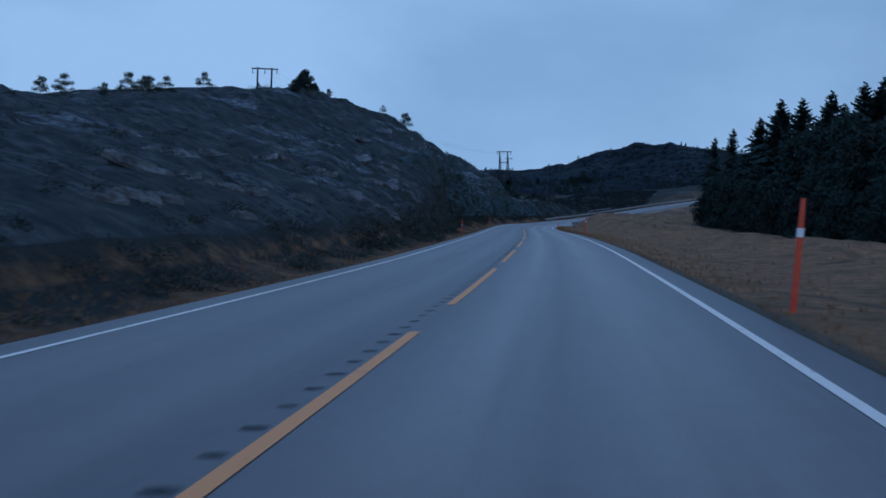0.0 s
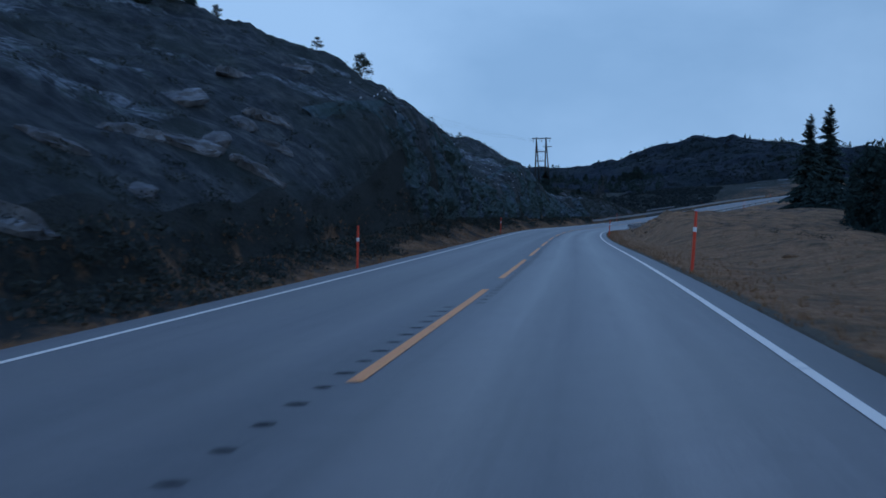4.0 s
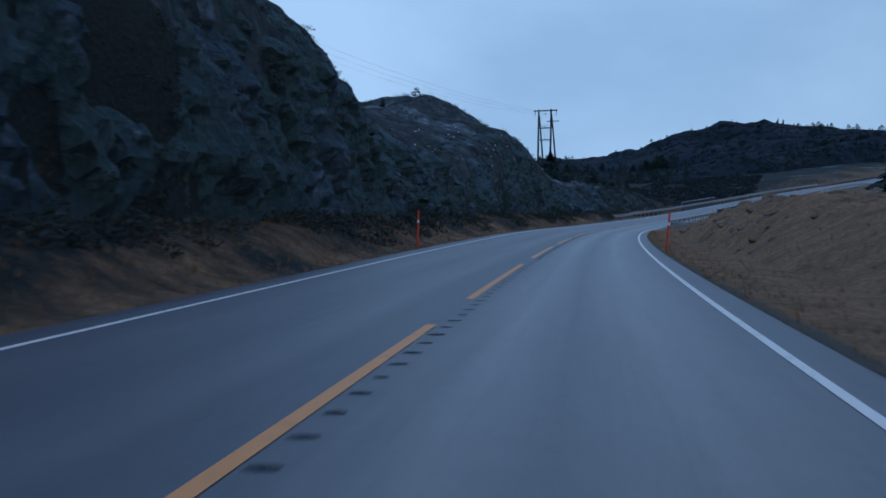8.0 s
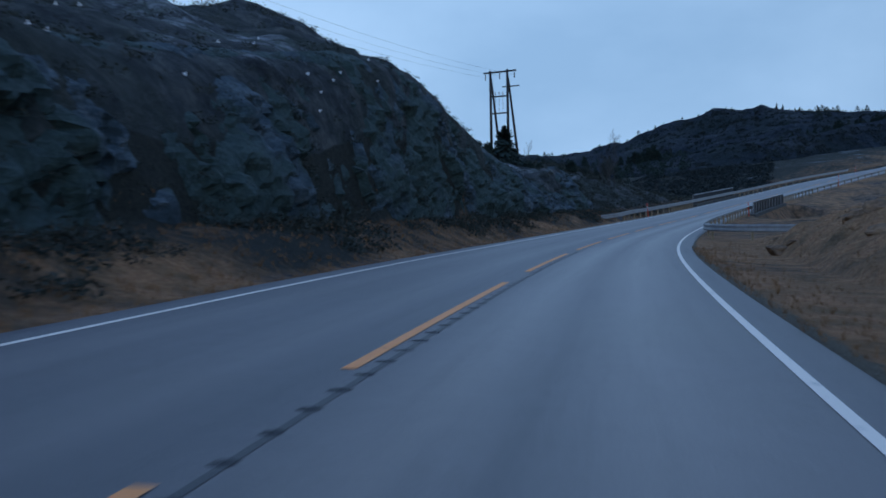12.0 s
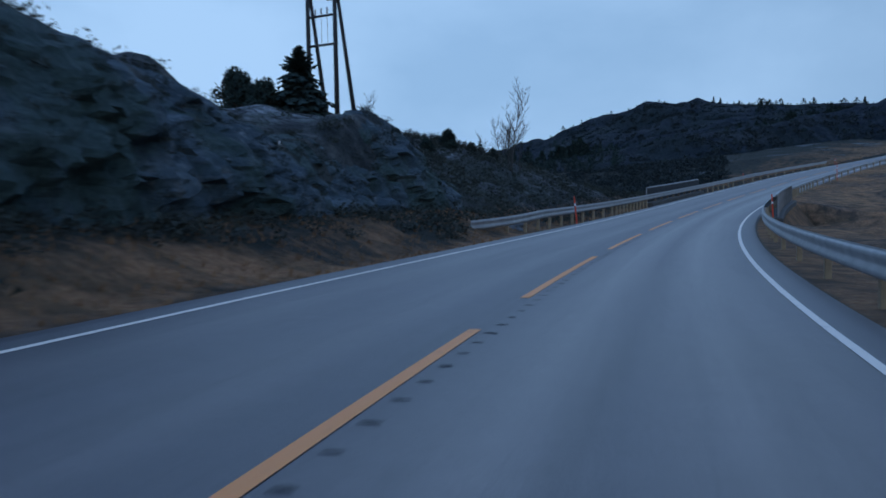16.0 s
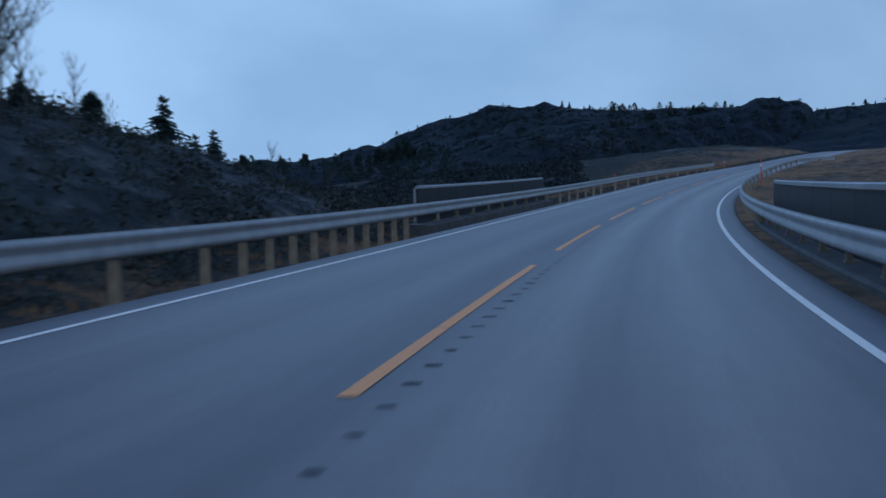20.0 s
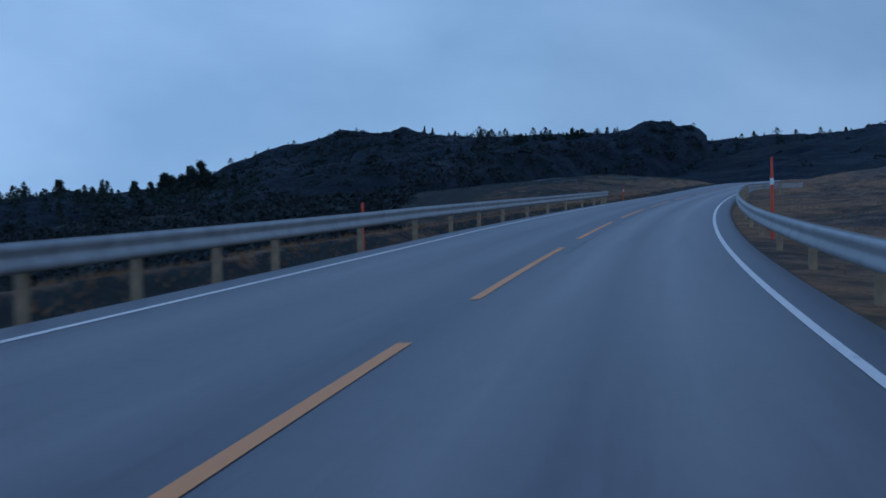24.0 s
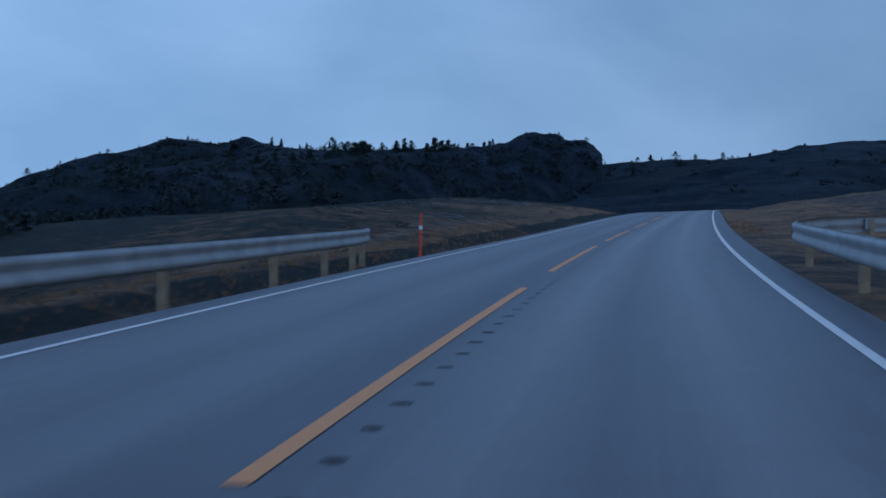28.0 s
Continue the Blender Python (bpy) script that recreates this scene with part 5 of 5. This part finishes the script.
def boulder(seed, r, flat=0.65, mat=None):
    rnd = random.Random(seed)
    bm = bmesh.new()
    bmesh.ops.create_icosphere(bm, subdivisions=3, radius=r)
    off = Vector((rnd.random() * 50, rnd.random() * 50, rnd.random() * 50))
    for v in bm.verts:
        d = v.co.normalized()
        k = 1 + 0.34 * noise.noise(d * 1.3 + off) + 0.12 * noise.noise(d * 3.5 + off)
        v.co = Vector((d.x * 1.25, d.y, d.z * flat)) * r * k
        v.co = Vector([round(c / (r * 0.12)) * r * 0.12 * 0.35 + c * 0.65 for c in v.co])
    return part("boulder", bm, mat or M_ROCK)


def boulders():
    rnd = random.Random(77)
    for k, (s, u, r) in enumerate([(121, 6.6, .42), (118, 7.4, .3), (126, 7.0, .36), (131, 6.2, .25), (134, 7.6, .5), (139, 6.8, .3), (145, 7.2, .35), (113, 6.4, .22), (15, 5.2, .16), (44, 6.4, .2), (60, 6.8, .22),
                                    (196.5, -5.0, .42), (198.5, -5.3, .35), (212, -15.5, .8), (208.5, -15, .8), (215, -15.2, .6), (62, -9.2, .5), (70, -11, .6), (54, -8, .4)]):
        ob = boulder(k, r, 0.65 if u < 0 else 0.5, M_ROCK if u < 0 else M_EARTH)
        ob.matrix_world = Matrix.Translation(on_land(s, u, r * 0.25)) @ pose(0, 0, 0, rnd.uniform(-15, 15), rnd.uniform(-15, 15), rnd.uniform(0, 360))
        tagged(ob, "rough grey boulder lying in the heath" if u < 0 else "earth-covered brown boulder in the verge bank", "boulder", "boulders")


def earth_clods():
    """Lumps of earth and stone thrown up in the bank inside the bend."""
    rnd = random.Random(64)
    shapes = [boulder(200 + k, 1.0, 0.5, M_EARTH) for k in range(4)]
    for k in range(46):
        s, u, r = rnd.uniform(104, 154), rnd.uniform(5.4, 9.5), rnd.uniform(0.10, 0.40)
        ob = shapes[k] if k < 4 else copy_thing(shapes[k % 4], Matrix())
        ob.name = "earth_clod"
        ob.matrix_world = Matrix.Translation(on_land(s, u, r * 0.18)) @ pose(0, 0, 0, rnd.uniform(-20, 20), rnd.uniform(-20, 20), rnd.uniform(0, 360)) @ Matrix.Diagonal((r, r, r, 1))
        tagged(ob, "rough red-brown clod of earth in the verge bank", "earth clod", "earth clods")


def rock_slab(seed, length, width):
    """A low bare slab with a broken rim that stands a hand's width out of the heath."""
    rnd = random.Random(seed)
    bm = bmesh.new()
    bmesh.ops.create_icosphere(bm, subdivisions=4, radius=1.0)
    off = Vector((rnd.random() * 50, rnd.random() * 50, rnd.random() * 50))
    for v in bm.verts:
        d = v.co.copy()
        k = 1 + 0.38 * noise.noise(Vector((d.x * 1.6, d.y * 1.6, 0)) + off) + 0.16 * noise.noise(d * 4 + off)
        step = 0.10 * noise.cell(Vector((d.x * 2.2 + 0.6 * d.y, d.y * 3.0, 1)) + off) + 0.05 * noise.noise(d * 7 + off)
        v.co = Vector((d.x * length / 2 * k, d.y * width / 2 * k, (abs(d.z) ** 0.5 * (1 if d.z > 0 else -1)) * 0.20 + step * (d.z > 0)))
    return part("rock_slab", bm, M_SLAB)


def rock_slabs():
    spots = [(29, 13.1, 2.2, .8), (22, 11.6, 2.4, .7), (26, 10.1, 1.4, .6), (21, 8.0, 1.0, .4), (44, 13.5, 1.8, .7), (46, 12.7, 1.6, .6), (14, 9.1, 1.2, .5), (16, 9.3, 1.5, .5), (18.5, 9.4, 1.0, .4), (28, 9.6, 1.2, .5),
             (49, 11.9, 1.5, .6), (72, 11.0, 1.6, .8), (69, 9.3, 1.8, .7), (25, 11.2, 1.3, .5), (36, 13.8, 1.7, .6), (44, 9.0, 2.2, .9), (45, 8.1, 3.0, 1.0), (46.5, 7.4, 2.6, .8), (67, 12.3, 2.6, 1.1), (60, 9.2, 2.4, .8),
             (58, 9.9, 1.6, .7), (85, 12.9, 2.4, 1.0), (72.5, 10.6, 2.2, .9), (62, 7.9, 1.8, .7), (49, 11.1, 1.6, .6), (53, 9.4, 1.5, .6), (33, 9.0, 1.3, .5), (39, 10.4, 1.8, .7), (31, 15.5, 1.6, .6), (52, 15.0, 2.0, .8), (77, 13.5, 1.8, .8)]
    for k, (s, u, ln, wd) in enumerate(spots):
        p, a, b = on_land(s, -u), on_land(s + 0.7, -u), on_land(s, -u - 0.7)
        up = (b - p).cross(a - p).normalized()
        up = up if up.z > 0 else -up
        along_slope = (a - p).normalized() + 0.45 * (p - b).normalized()
        x = (along_slope - up * along_slope.dot(up)).normalized()
        m = Matrix((x, up.cross(x), up)).transposed().to_4x4()
        ob = rock_slab(k, ln * 1.25, wd * 0.85)
        ob.matrix_world = Matrix.Translation(p - up * 0.06) @ m
        tagged(ob, "pale bare rock slab showing through the dark heath", "rock slab", "rock slabs")


def rock_bolts():
    """Pale square washers of the bolts that hold the cut rock."""
    rnd = random.Random(9)
    bm = bmesh.new()
    box(bm, (0, 0, 0), (0.085, 0.085, 0.02))
    tube(bm, (0, 0, 0.01), (0, 0, 0.07), 0.018, 0.018, 6)
    me = bpy.data.meshes.new("rock_bolt")
    bm.to_mesh(me)
    bm.free()
    me.materials.append(M_REFLECT)
    spots = [(139, -8.2), (148, -8), (155, -8.6), (116, -8.2), (135, -9.5), (60, -9.1)] + [(rnd.uniform(84, 194), -rnd.uniform(7.7, 11.4)) for _ in range(56)]
    for s, u in spots:
        p, a, b = on_land(s, u), on_land(s + 0.3, u), on_land(s, u - 0.3)
        nrm = (a - p).cross(b - p).normalized()
        if nrm.z < 0:
            nrm = -nrm
        o = new("rock_bolt", me)
        o.matrix_world = Matrix.Translation(p + nrm * 0.03) @ nrm.to_track_quat("Z", "Y").to_matrix().to_4x4()
        tagged(o, "pale steel rock bolt washer on the cut rock", "rock bolt", "rock bolts")


def rock_net(s0, s1, u0, u1):
    ob = empty_thing("rock_net", Matrix.Translation(on_land(s0, u0)), "thin grey wire net fence along the rock crest", "wire net", "rock nets")
    inv = ob.matrix_world.inverted()
    n = int((s1 - s0) / 2.2)
    pts = [on_land(s0 + (s1 - s0) * i / n, u0 + (u1 - u0) * i / n) for i in range(n + 1)]
    for p in pts:
        bm = bmesh.new()
        tube(bm, inv @ p - Vector((0, 0, 0.3)), inv @ p + Vector((0, 0, 0.55)), 0.022, 0.02, 6)
        part("post", bm, M_WIRE, ob)
    bm = bmesh.new()
    for a, b in zip(pts, pts[1:]):
        a, b = inv @ a, inv @ b
        for z in np.linspace(0.05, 0.5, 6):
            tube(bm, a + Vector((0, 0, z)), b + Vector((0, 0, z)), 0.011, 0.011, 3, False)
        for w in np.linspace(0, 1, 10):
            c = a.lerp(b, w)
            tube(bm, c, c + Vector((0, 0, 0.5)), 0.011, 0.011, 3, False)
    part("netting", bm, M_WIRE, ob, "fine grey wire netting")


def rock_nets():
    rock_net(168, 183, -13.6, -12.6)
    rock_net(115, 127, -11.4, -11.9)


build_ground()
rock_face(77, 201)
build_road()
far_hills()
guard_rails()
parapets()
snow_poles()
pylons()
bpy.context.view_layer.update()
power_cables()
trees()
boulders()
earth_clods()
rock_slabs()
rock_bolts()
rock_nets()
cover()
crest_trees()
